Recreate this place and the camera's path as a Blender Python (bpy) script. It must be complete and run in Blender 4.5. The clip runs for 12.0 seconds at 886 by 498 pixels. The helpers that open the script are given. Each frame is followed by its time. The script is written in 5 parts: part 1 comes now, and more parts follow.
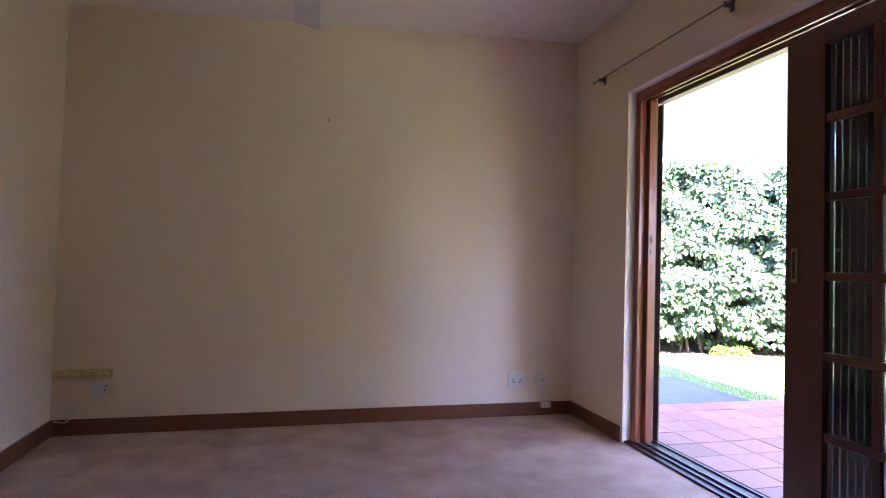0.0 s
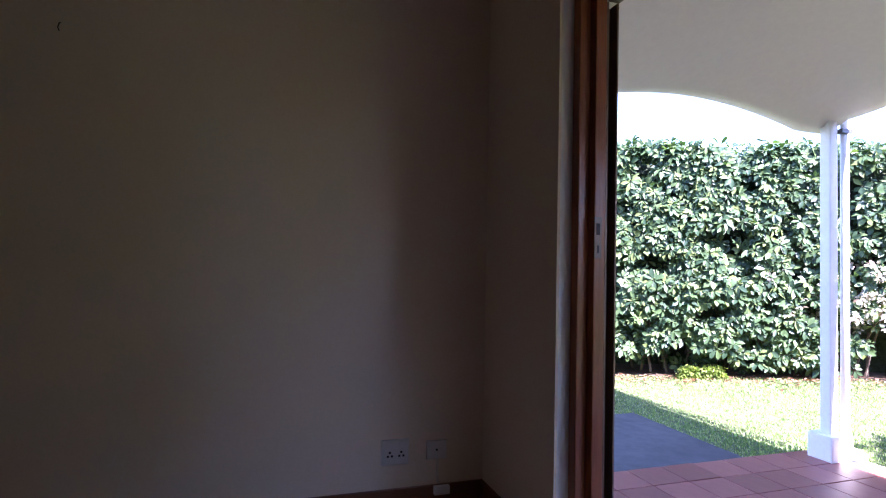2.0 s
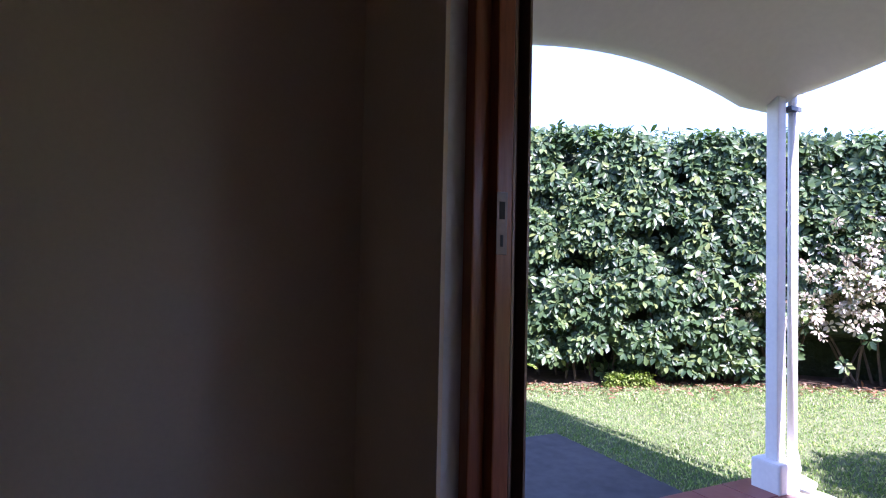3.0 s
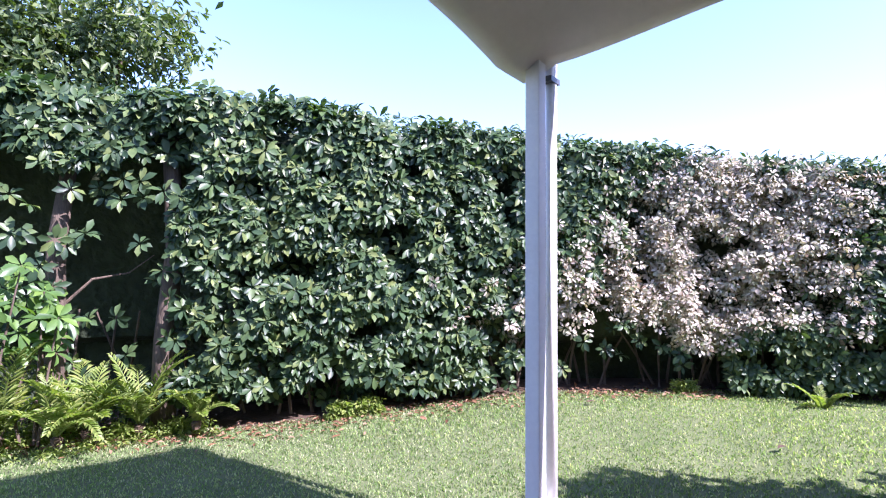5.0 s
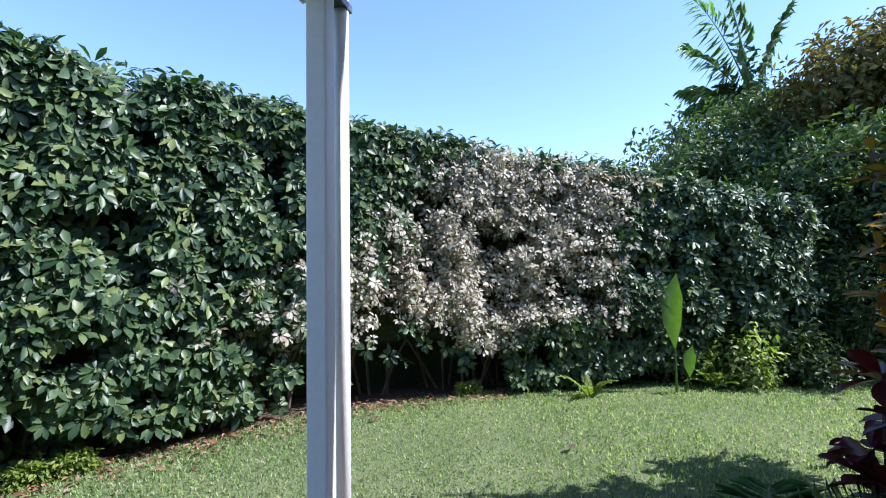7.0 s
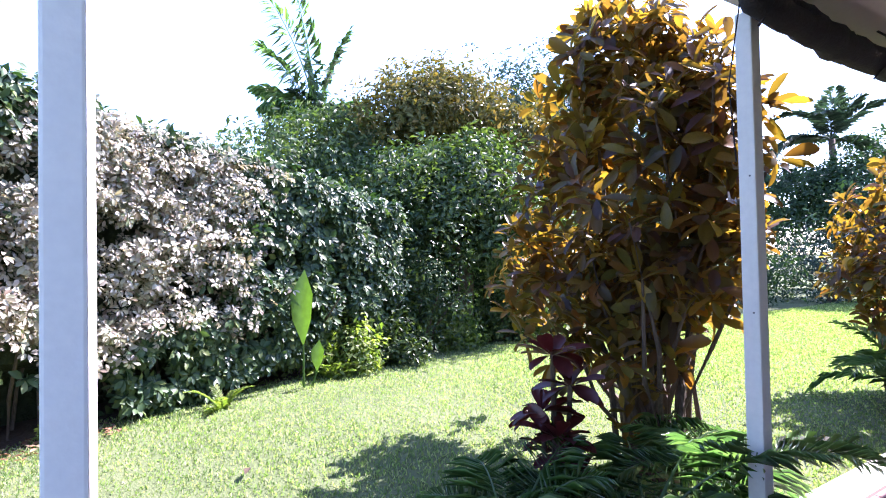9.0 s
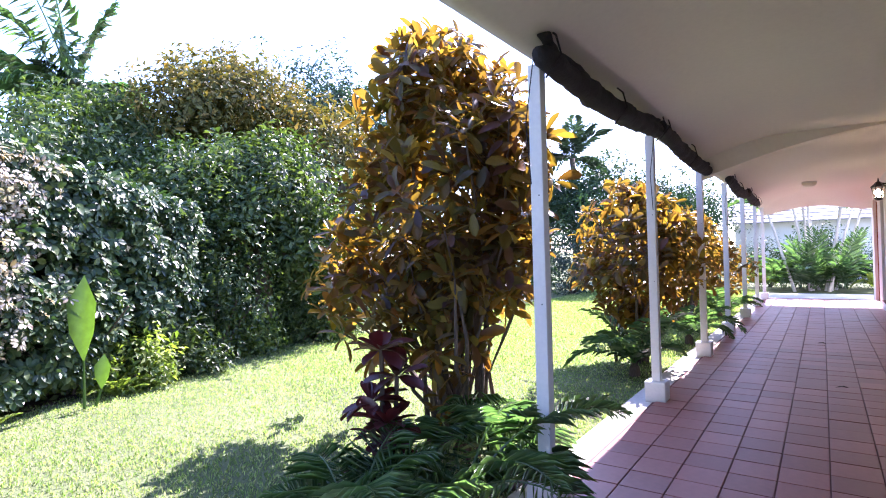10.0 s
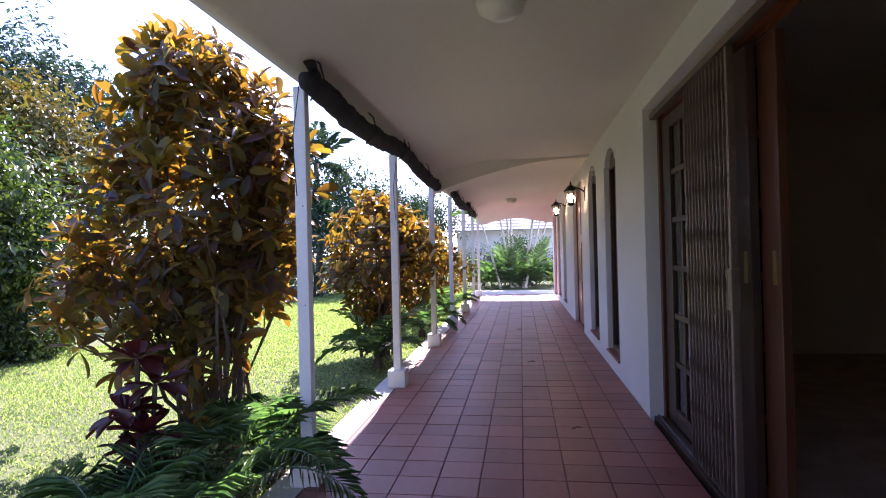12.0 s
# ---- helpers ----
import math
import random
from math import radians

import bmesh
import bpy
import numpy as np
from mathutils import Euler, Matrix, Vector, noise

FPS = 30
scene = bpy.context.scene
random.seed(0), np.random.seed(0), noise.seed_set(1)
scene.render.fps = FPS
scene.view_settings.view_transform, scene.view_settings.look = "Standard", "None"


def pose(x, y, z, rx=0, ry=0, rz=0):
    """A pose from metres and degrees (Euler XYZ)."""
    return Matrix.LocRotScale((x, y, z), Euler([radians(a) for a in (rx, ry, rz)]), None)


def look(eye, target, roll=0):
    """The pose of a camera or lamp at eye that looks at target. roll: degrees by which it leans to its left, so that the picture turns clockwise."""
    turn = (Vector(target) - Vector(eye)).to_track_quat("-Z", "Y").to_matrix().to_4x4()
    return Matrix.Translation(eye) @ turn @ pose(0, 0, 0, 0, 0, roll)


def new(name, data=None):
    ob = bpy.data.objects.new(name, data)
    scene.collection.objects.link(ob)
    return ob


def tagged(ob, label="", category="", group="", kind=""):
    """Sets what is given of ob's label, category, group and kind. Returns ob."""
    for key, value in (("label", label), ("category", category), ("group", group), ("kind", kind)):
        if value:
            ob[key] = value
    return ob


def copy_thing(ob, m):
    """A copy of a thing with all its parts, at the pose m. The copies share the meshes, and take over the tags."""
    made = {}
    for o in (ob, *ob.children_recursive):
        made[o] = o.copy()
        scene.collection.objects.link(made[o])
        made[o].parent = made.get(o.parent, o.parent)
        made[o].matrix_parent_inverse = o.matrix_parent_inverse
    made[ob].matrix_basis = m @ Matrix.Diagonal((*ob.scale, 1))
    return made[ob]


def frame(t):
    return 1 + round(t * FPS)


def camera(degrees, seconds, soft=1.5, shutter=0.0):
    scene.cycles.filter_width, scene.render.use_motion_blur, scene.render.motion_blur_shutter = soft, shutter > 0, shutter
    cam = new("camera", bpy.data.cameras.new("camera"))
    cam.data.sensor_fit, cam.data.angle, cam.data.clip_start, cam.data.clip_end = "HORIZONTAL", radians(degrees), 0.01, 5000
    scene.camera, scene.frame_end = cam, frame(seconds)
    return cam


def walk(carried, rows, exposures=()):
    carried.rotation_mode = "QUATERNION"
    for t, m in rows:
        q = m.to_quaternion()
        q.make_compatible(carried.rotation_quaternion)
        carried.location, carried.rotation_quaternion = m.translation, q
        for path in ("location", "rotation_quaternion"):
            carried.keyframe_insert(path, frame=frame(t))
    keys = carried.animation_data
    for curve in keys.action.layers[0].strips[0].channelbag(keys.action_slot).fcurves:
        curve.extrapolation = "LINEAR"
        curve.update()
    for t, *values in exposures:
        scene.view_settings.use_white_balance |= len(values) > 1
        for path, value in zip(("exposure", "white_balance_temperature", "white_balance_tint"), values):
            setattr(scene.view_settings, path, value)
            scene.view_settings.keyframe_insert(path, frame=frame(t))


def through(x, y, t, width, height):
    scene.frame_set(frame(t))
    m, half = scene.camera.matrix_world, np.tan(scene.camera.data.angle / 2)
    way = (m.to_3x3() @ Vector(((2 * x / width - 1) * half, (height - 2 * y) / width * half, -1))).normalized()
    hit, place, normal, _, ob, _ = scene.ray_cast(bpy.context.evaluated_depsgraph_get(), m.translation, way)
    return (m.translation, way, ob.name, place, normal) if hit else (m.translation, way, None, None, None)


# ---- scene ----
cam = camera(77.6, 12.0, 1.1)
PATH = [
    (0, (2.34, 4.868, 1.138), (1.843, 2.932, 1.192), 1.6),
    (0.5, (2.124, 4.571, 1.173), (1.606, 2.64, 1.226), 1.4),
    (1, (1.85, 4.208, 1.156), (1.295, 2.287, 1.215), 1.5),
    (1.5, (1.589, 3.89, 1.149), (1.018, 1.975, 1.222), 1.2),
    (2, (1.366, 3.552, 1.177), (0.74, 1.654, 1.24), 1.2),
    (2.5, (1.113, 3.237, 1.178), (0.415, 1.364, 1.239), 1.2),
    (4.3, (0.359, 2.271, 1.23), (-1.019, 0.824, 1.298), 0.9),
    (4.5, (0.293, 2.211, 1.226), (-1.142, 0.82, 1.3), 0.7),
    (5, (0.1, 2.077, 1.215), (-1.506, 0.888, 1.303), 0.4),
    (5.5, (-0.048, 2.008, 1.203), (-1.792, 1.033, 1.297), -0.1),
    (6, (-0.325, 1.915, 1.184), (-2.132, 1.062, 1.277), -0.3),
    (6.5, (-0.475, 1.827, 1.185), (-2.327, 1.078, 1.279), -0.4),
    (7, (-0.512, 1.707, 1.184), (-2.46, 1.265, 1.281), -0.8),
    (7.2, (-0.513, 1.652, 1.199), (-2.493, 1.384, 1.291), -0.9),
    (8.8, (-0.977, 1.017, 1.256), (-2.753, 1.936, 1.297), -0.3),
    (9, (-0.953, 0.968, 1.238), (-2.627, 2.062, 1.279), -1.1),
    (9.5, (-0.956, 0.799, 1.238), (-2.358, 2.224, 1.271), -1.3),
    (10, (-0.955, 0.641, 1.265), (-2.089, 2.289, 1.288), -1.5),
    (10.5, (-0.995, 0.468, 1.284), (-1.895, 2.254, 1.299), -1.4),
    (11, (-0.989, 0.332, 1.283), (-1.664, 2.215, 1.299), -1.3),
    (11.5, (-0.951, 0.288, 1.276), (-1.428, 2.23, 1.291), -1.3),
    (12, (-0.935, 0.285, 1.281), (-1.214, 2.265, 1.292), -1.4),
]

EXPOSURES = [(0.0, 5.55, 5700, 44), (0.5, 4.9, 5700, 43), (1.0, 4.3, 5600, 42), (1.5, 3.75, 5600, 42), (2.0, 3.28, 5500, 42), (2.5, 2.78, 5500, 41), (4.3, 2.0, 5650, 39), (5.0, 1.9, 5650, 36), (6.5, 1.35, 5600, 22), (7.2, 1.15, 5600, 16), (8.8, 2.25, 5700, 29), (9.0, 2.45, 5750, 32), (9.5, 2.78, 5750, 37), (10.0, 2.6, 5750, 38), (10.5, 2.3, 5750, 38), (11.0, 2.14, 5800, 39), (12.0, 2.08, 5900, 41)]
walk(cam, [(t, look(eye, target, roll)) for t, eye, target, roll in PATH], EXPOSURES)

# ---- world and sun ----
SUN_DIR = Vector((-0.06, 1.0, 0.99)).normalized()
world = bpy.data.worlds.new("sky")
scene.world = world
world.use_nodes = True
wn = world.node_tree
sky = wn.nodes.new("ShaderNodeTexSky")
sky.sky_type = "NISHITA"
sky.sun_disc = False
sky.dust_density, sky.ozone_density = 0.4, 2.5
sky.sun_elevation = math.asin(SUN_DIR.z)
sky.sun_rotation = math.atan2(SUN_DIR.x, SUN_DIR.y)
wn.nodes["Background"].inputs["Strength"].default_value = 0.14
wn.links.new(sky.outputs[0], wn.nodes["Background"].inputs["Color"])
sun = new("sun", bpy.data.lights.new("sun", "SUN"))
sun.data.energy, sun.data.angle, sun.data.color = 5.0, radians(0.5), (1.0, 0.95, 0.87)
scene.cycles.diffuse_bounces, scene.cycles.max_bounces = 8, 14
sun.matrix_world = look(SUN_DIR * 40, (0, 0, 0))


# ---- materials ----
def shader(name):
    m = bpy.data.materials.new(name)
    m.use_nodes = True
    return m, m.node_tree, m.node_tree.nodes["Principled BSDF"]


def surface(name, dark, light, rough=0.6, fine=40.0, coarse=2.5, bump=0.2, depth=0.004, metal=0.0, stretch=(1, 1, 1), piece=0.0, spec=0.5, fine_share=0.5):
    """A two-scale mottled surface between two base colours, with fine relief."""
    m, nt, p = shader(name)
    N, L = nt.nodes, nt.links
    co = N.new("ShaderNodeTexCoord")
    mp = N.new("ShaderNodeMapping")
    mp.inputs["Scale"].default_value = stretch
    L.new(co.outputs["Object"], mp.inputs["Vector"])
    a, b = N.new("ShaderNodeTexNoise"), N.new("ShaderNodeTexNoise")
    a.inputs["Scale"].default_value, a.inputs["Detail"].default_value = fine, 5.0
    b.inputs["Scale"].default_value, b.inputs["Detail"].default_value = coarse, 4.0
    L.new(mp.outputs[0], a.inputs["Vector"])
    L.new(mp.outputs[0], b.inputs["Vector"])
    mix = N.new("ShaderNodeMix")
    mix.data_type = "FLOAT"
    mix.inputs[0].default_value = fine_share
    L.new(b.outputs["Fac"], mix.inputs[2])
    L.new(a.outputs["Fac"], mix.inputs[3])
    fac = mix.outputs[0]
    if piece:
        info, add = N.new("ShaderNodeObjectInfo"), N.new("ShaderNodeMath")
        mul = N.new("ShaderNodeMath")
        mul.operation = "MULTIPLY_ADD"
        mul.inputs[1].default_value, mul.inputs[2].default_value = piece, -piece / 2
        L.new(info.outputs["Random"], mul.inputs[0])
        L.new(fac, add.inputs[0])
        L.new(mul.outputs[0], add.inputs[1])
        fac = add.outputs[0]
    ramp = N.new("ShaderNodeValToRGB")
    ramp.color_ramp.elements[0].position, ramp.color_ramp.elements[1].position = 0.3, 0.7
    ramp.color_ramp.elements[0].color, ramp.color_ramp.elements[1].color = (*dark, 1), (*light, 1)
    L.new(fac, ramp.inputs[0])
    L.new(ramp.outputs[0], p.inputs["Base Color"])
    p.inputs["Roughness"].default_value, p.inputs["Metallic"].default_value = rough, metal
    p.inputs["Specular IOR Level"].default_value = spec
    if bump:
        bp = N.new("ShaderNodeBump")
        bp.inputs["Strength"].default_value, bp.inputs["Distance"].default_value = bump, depth
        L.new(a.outputs["Fac"], bp.inputs["Height"])
        L.new(bp.outputs[0], p.inputs["Normal"])
    return m


def foliage(name, colours, rough=0.4, through=0.35, glow=(1.0, 1.0, 0.4), per_object=False, spec=0.5, passed=None):
    """Leaf surface: each leaf takes one of the colours; part of the light passes through it, tinted by glow or towards the colour passed."""
    m, nt, p = shader(name)
    N, L = nt.nodes, nt.links
    if per_object:
        rnd = N.new("ShaderNodeObjectInfo").outputs["Random"]
    else:
        rnd = N.new("ShaderNodeNewGeometry").outputs["Random Per Island"]
    ramp = N.new("ShaderNodeValToRGB")
    els = ramp.color_ramp.elements
    while len(els) < len(colours):
        els.new(0.5)
    for i, c in enumerate(colours):
        els[i].position = i / (len(colours) - 1)
        els[i].color = (*c, 1)
    L.new(rnd, ramp.inputs[0])
    co, nz = N.new("ShaderNodeTexCoord"), N.new("ShaderNodeTexNoise")
    nz.inputs["Scale"].default_value, nz.inputs["Detail"].default_value = 18.0, 3.0
    L.new(co.outputs["Object"], nz.inputs["Vector"])
    var = N.new("ShaderNodeHueSaturation")
    mp = N.new("ShaderNodeMapRange")
    mp.inputs["To Min"].default_value, mp.inputs["To Max"].default_value = 0.6, 1.4
    L.new(nz.outputs["Fac"], mp.inputs["Value"])
    L.new(mp.outputs[0], var.inputs["Value"])
    L.new(ramp.outputs[0], var.inputs["Color"])
    L.new(var.outputs[0], p.inputs["Base Color"])
    p.inputs["Roughness"].default_value = rough
    p.inputs["Specular IOR Level"].default_value = spec
    tr, mx = N.new("ShaderNodeBsdfTranslucent"), N.new("ShaderNodeMixShader")
    tint = N.new("ShaderNodeMix")
    tint.data_type, tint.blend_type = "RGBA", "MULTIPLY"
    tint.inputs[0].default_value = 1.0
    tint.inputs[7].default_value = (*[2.2 * g for g in glow], 1)
    L.new(var.outputs[0], tint.inputs[6])
    if passed:
        warm = N.new("ShaderNodeMix")
        warm.data_type = "RGBA"
        warm.inputs[0].default_value = 0.45
        warm.inputs[7].default_value = (*passed, 1)
        L.new(tint.outputs[2], warm.inputs[6])
        L.new(warm.outputs[2], tr.inputs["Color"])
    else:
        L.new(tint.outputs[2], tr.inputs["Color"])
    mx.inputs[0].default_value = through
    L.new(p.outputs[0], mx.inputs[1])
    L.new(tr.outputs[0], mx.inputs[2])
    L.new(mx.outputs[0], N["Material Output"].inputs["Surface"])
    return m


def glass(name, rough=0.02, tint=(0.95, 0.97, 0.97)):
    m, nt, p = shader(name)
    p.inputs["Base Color"].default_value = (*tint, 1)
    p.inputs["Transmission Weight"].default_value = 1.0
    p.inputs["Roughness"].default_value = rough
    p.inputs["IOR"].default_value = 1.45
    return m


def lit(name, colour, strength):
    m, nt, p = shader(name)
    p.inputs["Emission Color"].default_value = (*colour, 1)
    p.inputs["Emission Strength"].default_value = strength
    return m


CREAM = surface("cream_wall_paint", (0.77, 0.65, 0.5), (0.83, 0.71, 0.56), 0.75, 60, 1.2, 0.15)
WHITE = surface("white_masonry_paint", (0.72, 0.71, 0.69), (0.82, 0.81, 0.78), 0.7, 45, 1.5, 0.25)
SOFFIT = surface("off_white_soffit_paint", (0.73, 0.67, 0.6), (0.8, 0.74, 0.66), 0.8, 30, 0.7, 0.15)
CEILING = surface("room_ceiling_paint", (0.76, 0.72, 0.67), (0.82, 0.78, 0.73), 0.8, 30, 1.2, 0.1)
CARPET = surface("beige_carpet", (0.36, 0.25, 0.185), (0.64, 0.48, 0.375), 0.95, 160, 4.5, 0.6, 0.008, spec=0.1, fine_share=0.4)
SKIRT = surface("brown_skirting", (0.13, 0.045, 0.018), (0.21, 0.08, 0.033), 0.4, 30, 3, 0.1, stretch=(1, 1, 8))
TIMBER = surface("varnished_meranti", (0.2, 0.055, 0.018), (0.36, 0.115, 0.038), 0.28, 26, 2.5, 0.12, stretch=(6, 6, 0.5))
# Darker copy of the meranti: shade on leaf and far jamb is in its colour.
SHADED = surface("shaded_meranti", (0.075, 0.026, 0.013), (0.14, 0.046, 0.021), 0.3, 26, 2.5, 0.12, stretch=(6, 6, 0.5))
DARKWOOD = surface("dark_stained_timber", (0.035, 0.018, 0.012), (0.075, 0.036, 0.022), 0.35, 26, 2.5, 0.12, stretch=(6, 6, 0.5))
TILE = surface("terracotta_tile", (0.2, 0.058, 0.045), (0.33, 0.11, 0.083), 0.42, 22, 1.6, 0.15, 0.003, piece=0.34, fine_share=0.35)
GROUT = surface("dark_grout", (0.11, 0.042, 0.035), (0.17, 0.07, 0.056), 0.9, 60, 4, 0.4)
CONCRETE = surface("weathered_concrete", (0.05, 0.046, 0.044), (0.105, 0.096, 0.09), 0.92, 14, 1.6, 0.5)
KERB = surface("pale_kerb_paint", (0.5, 0.47, 0.42), (0.66, 0.63, 0.57), 0.8, 35, 3, 0.4)
LAWN = surface("mown_lawn", (0.075, 0.1, 0.04), (0.17, 0.19, 0.095), 0.95, 75, 1.4, 0.8, 0.012, spec=0.1)
BLADE = foliage("grass_blade", [(0.12, 0.19, 0.07), (0.18, 0.26, 0.1), (0.27, 0.32, 0.16), (0.46, 0.44, 0.31)], 0.6, 0.4, (0.85, 1.0, 0.35), spec=0.25)
SOIL = surface("leaf_litter_soil", (0.035, 0.022, 0.014), (0.12, 0.075, 0.045), 0.95, 30, 3, 0.8, 0.02)
LITTER = foliage("dry_leaf_litter", [(0.08, 0.04, 0.02), (0.16, 0.08, 0.04), (0.24, 0.13, 0.075), (0.3, 0.21, 0.14)], 0.7, 0.1, (1.0, 0.8, 0.5), spec=0.2)
BARK = surface("grey_brown_bark", (0.05, 0.035, 0.025), (0.15, 0.11, 0.08), 0.9, 30, 4, 0.8, 0.01, stretch=(3, 3, 0.6))
HEDGE = foliage("umbrella_plant_leaf", [(0.022, 0.045, 0.024), (0.032, 0.06, 0.028), (0.045, 0.08, 0.034), (0.06, 0.1, 0.038), (0.08, 0.12, 0.045), (0.14, 0.17, 0.055)], 0.42, 0.14, (0.7, 1.0, 0.25), spec=0.3)
YOUNG = foliage("young_umbrella_leaf", [(0.05, 0.1, 0.03), (0.08, 0.15, 0.04), (0.14, 0.22, 0.05)], 0.35, 0.3, (0.8, 1.0, 0.2))
PALE = foliage("dry_pale_leaf", [(0.28, 0.24, 0.19), (0.4, 0.35, 0.29), (0.36, 0.35, 0.25), (0.48, 0.43, 0.36), (0.1, 0.13, 0.06), (0.17, 0.12, 0.085)], 0.55, 0.25, (1.0, 0.92, 0.6))
# Near-black green: the shade inside the hedge is put into this colour.
CORE = surface("inner_hedge_shade", (0.012, 0.02, 0.008), (0.03, 0.045, 0.015), 0.9, 14, 3, 1.0, 0.05)
CROTON_COLOURS = [(0.035, 0.024, 0.022), (0.055, 0.022, 0.022), (0.05, 0.062, 0.018), (0.09, 0.028, 0.022), (0.05, 0.06, 0.02), (0.22, 0.085, 0.025), (0.08, 0.095, 0.022), (0.042, 0.026, 0.028), (0.17, 0.15, 0.03), (0.06, 0.022, 0.026), (0.36, 0.26, 0.04)]
CROTON = foliage("croton_leaf", CROTON_COLOURS, 0.4, 0.42, (1.0, 0.85, 0.15), per_object=False, spec=0.35, passed=(0.52, 0.3, 0.025))
CROTON_ONE = foliage("croton_leaf_single", CROTON_COLOURS, 0.4, 0.42, (1.0, 0.85, 0.15), per_object=True, spec=0.35, passed=(0.52, 0.3, 0.025))
MAROON = foliage("maroon_cordyline_leaf", [(0.04, 0.01, 0.012), (0.075, 0.018, 0.02), (0.1, 0.03, 0.022)], 0.35, 0.25, (1.0, 0.3, 0.2))
PALM = foliage("palm_leaf", [(0.06, 0.105, 0.06), (0.1, 0.16, 0.085), (0.17, 0.235, 0.12)], 0.24, 0.35, (0.7, 1.0, 0.3))
FERN = foliage("fern_leaf", [(0.1, 0.15, 0.03), (0.17, 0.22, 0.05), (0.25, 0.27, 0.08)], 0.5, 0.35, (0.8, 1.0, 0.25))
TREE_GREEN = foliage("broad_tree_leaf", [(0.03, 0.052, 0.02), (0.05, 0.08, 0.028), (0.08, 0.115, 0.04), (0.13, 0.16, 0.06)], 0.45, 0.24, (0.8, 1.0, 0.25), spec=0.3)
TREE_OLIVE = foliage("golden_tree_leaf", [(0.06, 0.075, 0.024), (0.13, 0.115, 0.035), (0.085, 0.105, 0.032), (0.2, 0.15, 0.045)], 0.5, 0.22, (1.0, 0.85, 0.3), spec=0.22)
TREE_BLUE = foliage("blue_green_tree_leaf", [(0.03, 0.05, 0.04), (0.05, 0.08, 0.06), (0.085, 0.115, 0.085)], 0.45, 0.15, (0.7, 1.0, 0.5), spec=0.22)
TREE_DARK = foliage("dark_tree_leaf", [(0.018, 0.04, 0.018), (0.03, 0.06, 0.025), (0.05, 0.08, 0.03)], 0.5, 0.15, (0.7, 1.0, 0.3), spec=0.22)
BANANA = foliage("strelitzia_leaf", [(0.06, 0.11, 0.028), (0.085, 0.145, 0.035)], 0.4, 0.38, (0.8, 1.0, 0.2))
BLIND = surface("dark_shade_cloth", (0.012, 0.011, 0.016), (0.03, 0.027, 0.036), 0.85, 60, 6, 0.8, 0.01)
IRON = surface("black_lantern_iron", (0.012, 0.01, 0.009), (0.03, 0.024, 0.02), 0.45, 50, 6, 0.2, metal=0.6)
STEEL = surface("brown_painted_steel", (0.14, 0.095, 0.07), (0.22, 0.15, 0.115), 0.35, 60, 6, 0.1, metal=0.3)
ALU = surface("grey_gate_track", (0.1, 0.1, 0.105), (0.2, 0.2, 0.21), 0.4, 60, 6, 0.1, metal=0.7)
PLASTIC = surface("white_plastic", (0.68, 0.67, 0.64), (0.76, 0.75, 0.72), 0.4, 60, 5, 0.0)
YELLOWED = surface("yellowed_plastic", (0.6, 0.5, 0.24), (0.68, 0.58, 0.3), 0.4, 60, 5, 0.0)
BLACK = surface("black_hole", (0.01, 0.01, 0.01), (0.02, 0.02, 0.02), 0.6, 60, 5, 0.0)
BRASS = surface("worn_brass", (0.35, 0.26, 0.12), (0.5, 0.38, 0.18), 0.35, 60, 5, 0.1, metal=0.9)
ROOF = surface("grey_roof_tile", (0.2, 0.19, 0.19), (0.34, 0.32, 0.31), 0.8, 20, 2, 0.4)
GLASS = glass("window_glass")
FLUTED = glass("fluted_glass", 0.08, (0.55, 0.6, 0.65))
WARM = lit("warm_bulb", (1.0, 0.7, 0.34), 9.0)
OPAL = surface("opal_glass", (0.75, 0.72, 0.62), (0.82, 0.79, 0.7), 0.3, 60, 5, 0.0)


# ---- building helpers ----
def thing(name, at=(0, 0, 0), label="", category="", group="", kind=""):
    e = new(name)
    e.location = at
    e.empty_display_size = 0.1
    return tagged(e, label, category, group, kind)


def part(name, data, material, parent=None, label="", smooth=False):
    if isinstance(data, bmesh.types.BMesh):
        me = bpy.data.meshes.new(name)
        bmesh.ops.recalc_face_normals(data, faces=data.faces)
        data.to_mesh(me)
        data.free()
    else:
        me = data
    if not me.materials:
        me.materials.append(material)
    if smooth:
        me.polygons.foreach_set("use_smooth", [True] * len(me.polygons))
    ob = new(name, me)
    if parent:
        ob.parent = parent
    return tagged(ob, label)


def box(bm, x0, x1, y0, y1, z0, z1, bevel=0.0):
    r = bmesh.ops.create_cube(bm, size=1, matrix=Matrix.LocRotScale(((x0 + x1) / 2, (y0 + y1) / 2, (z0 + z1) / 2), None, (x1 - x0, y1 - y0, z1 - z0)))
    if bevel:
        es = list({e for v in r["verts"] for e in v.link_edges})
        bmesh.ops.bevel(bm, geom=es, offset=bevel, segments=2, affect="EDGES", profile=0.6)
    return bm


def boxes(*rows, bevel=0.0):
    bm = bmesh.new()
    for r in rows:
        box(bm, *r, bevel=bevel)
    return bm


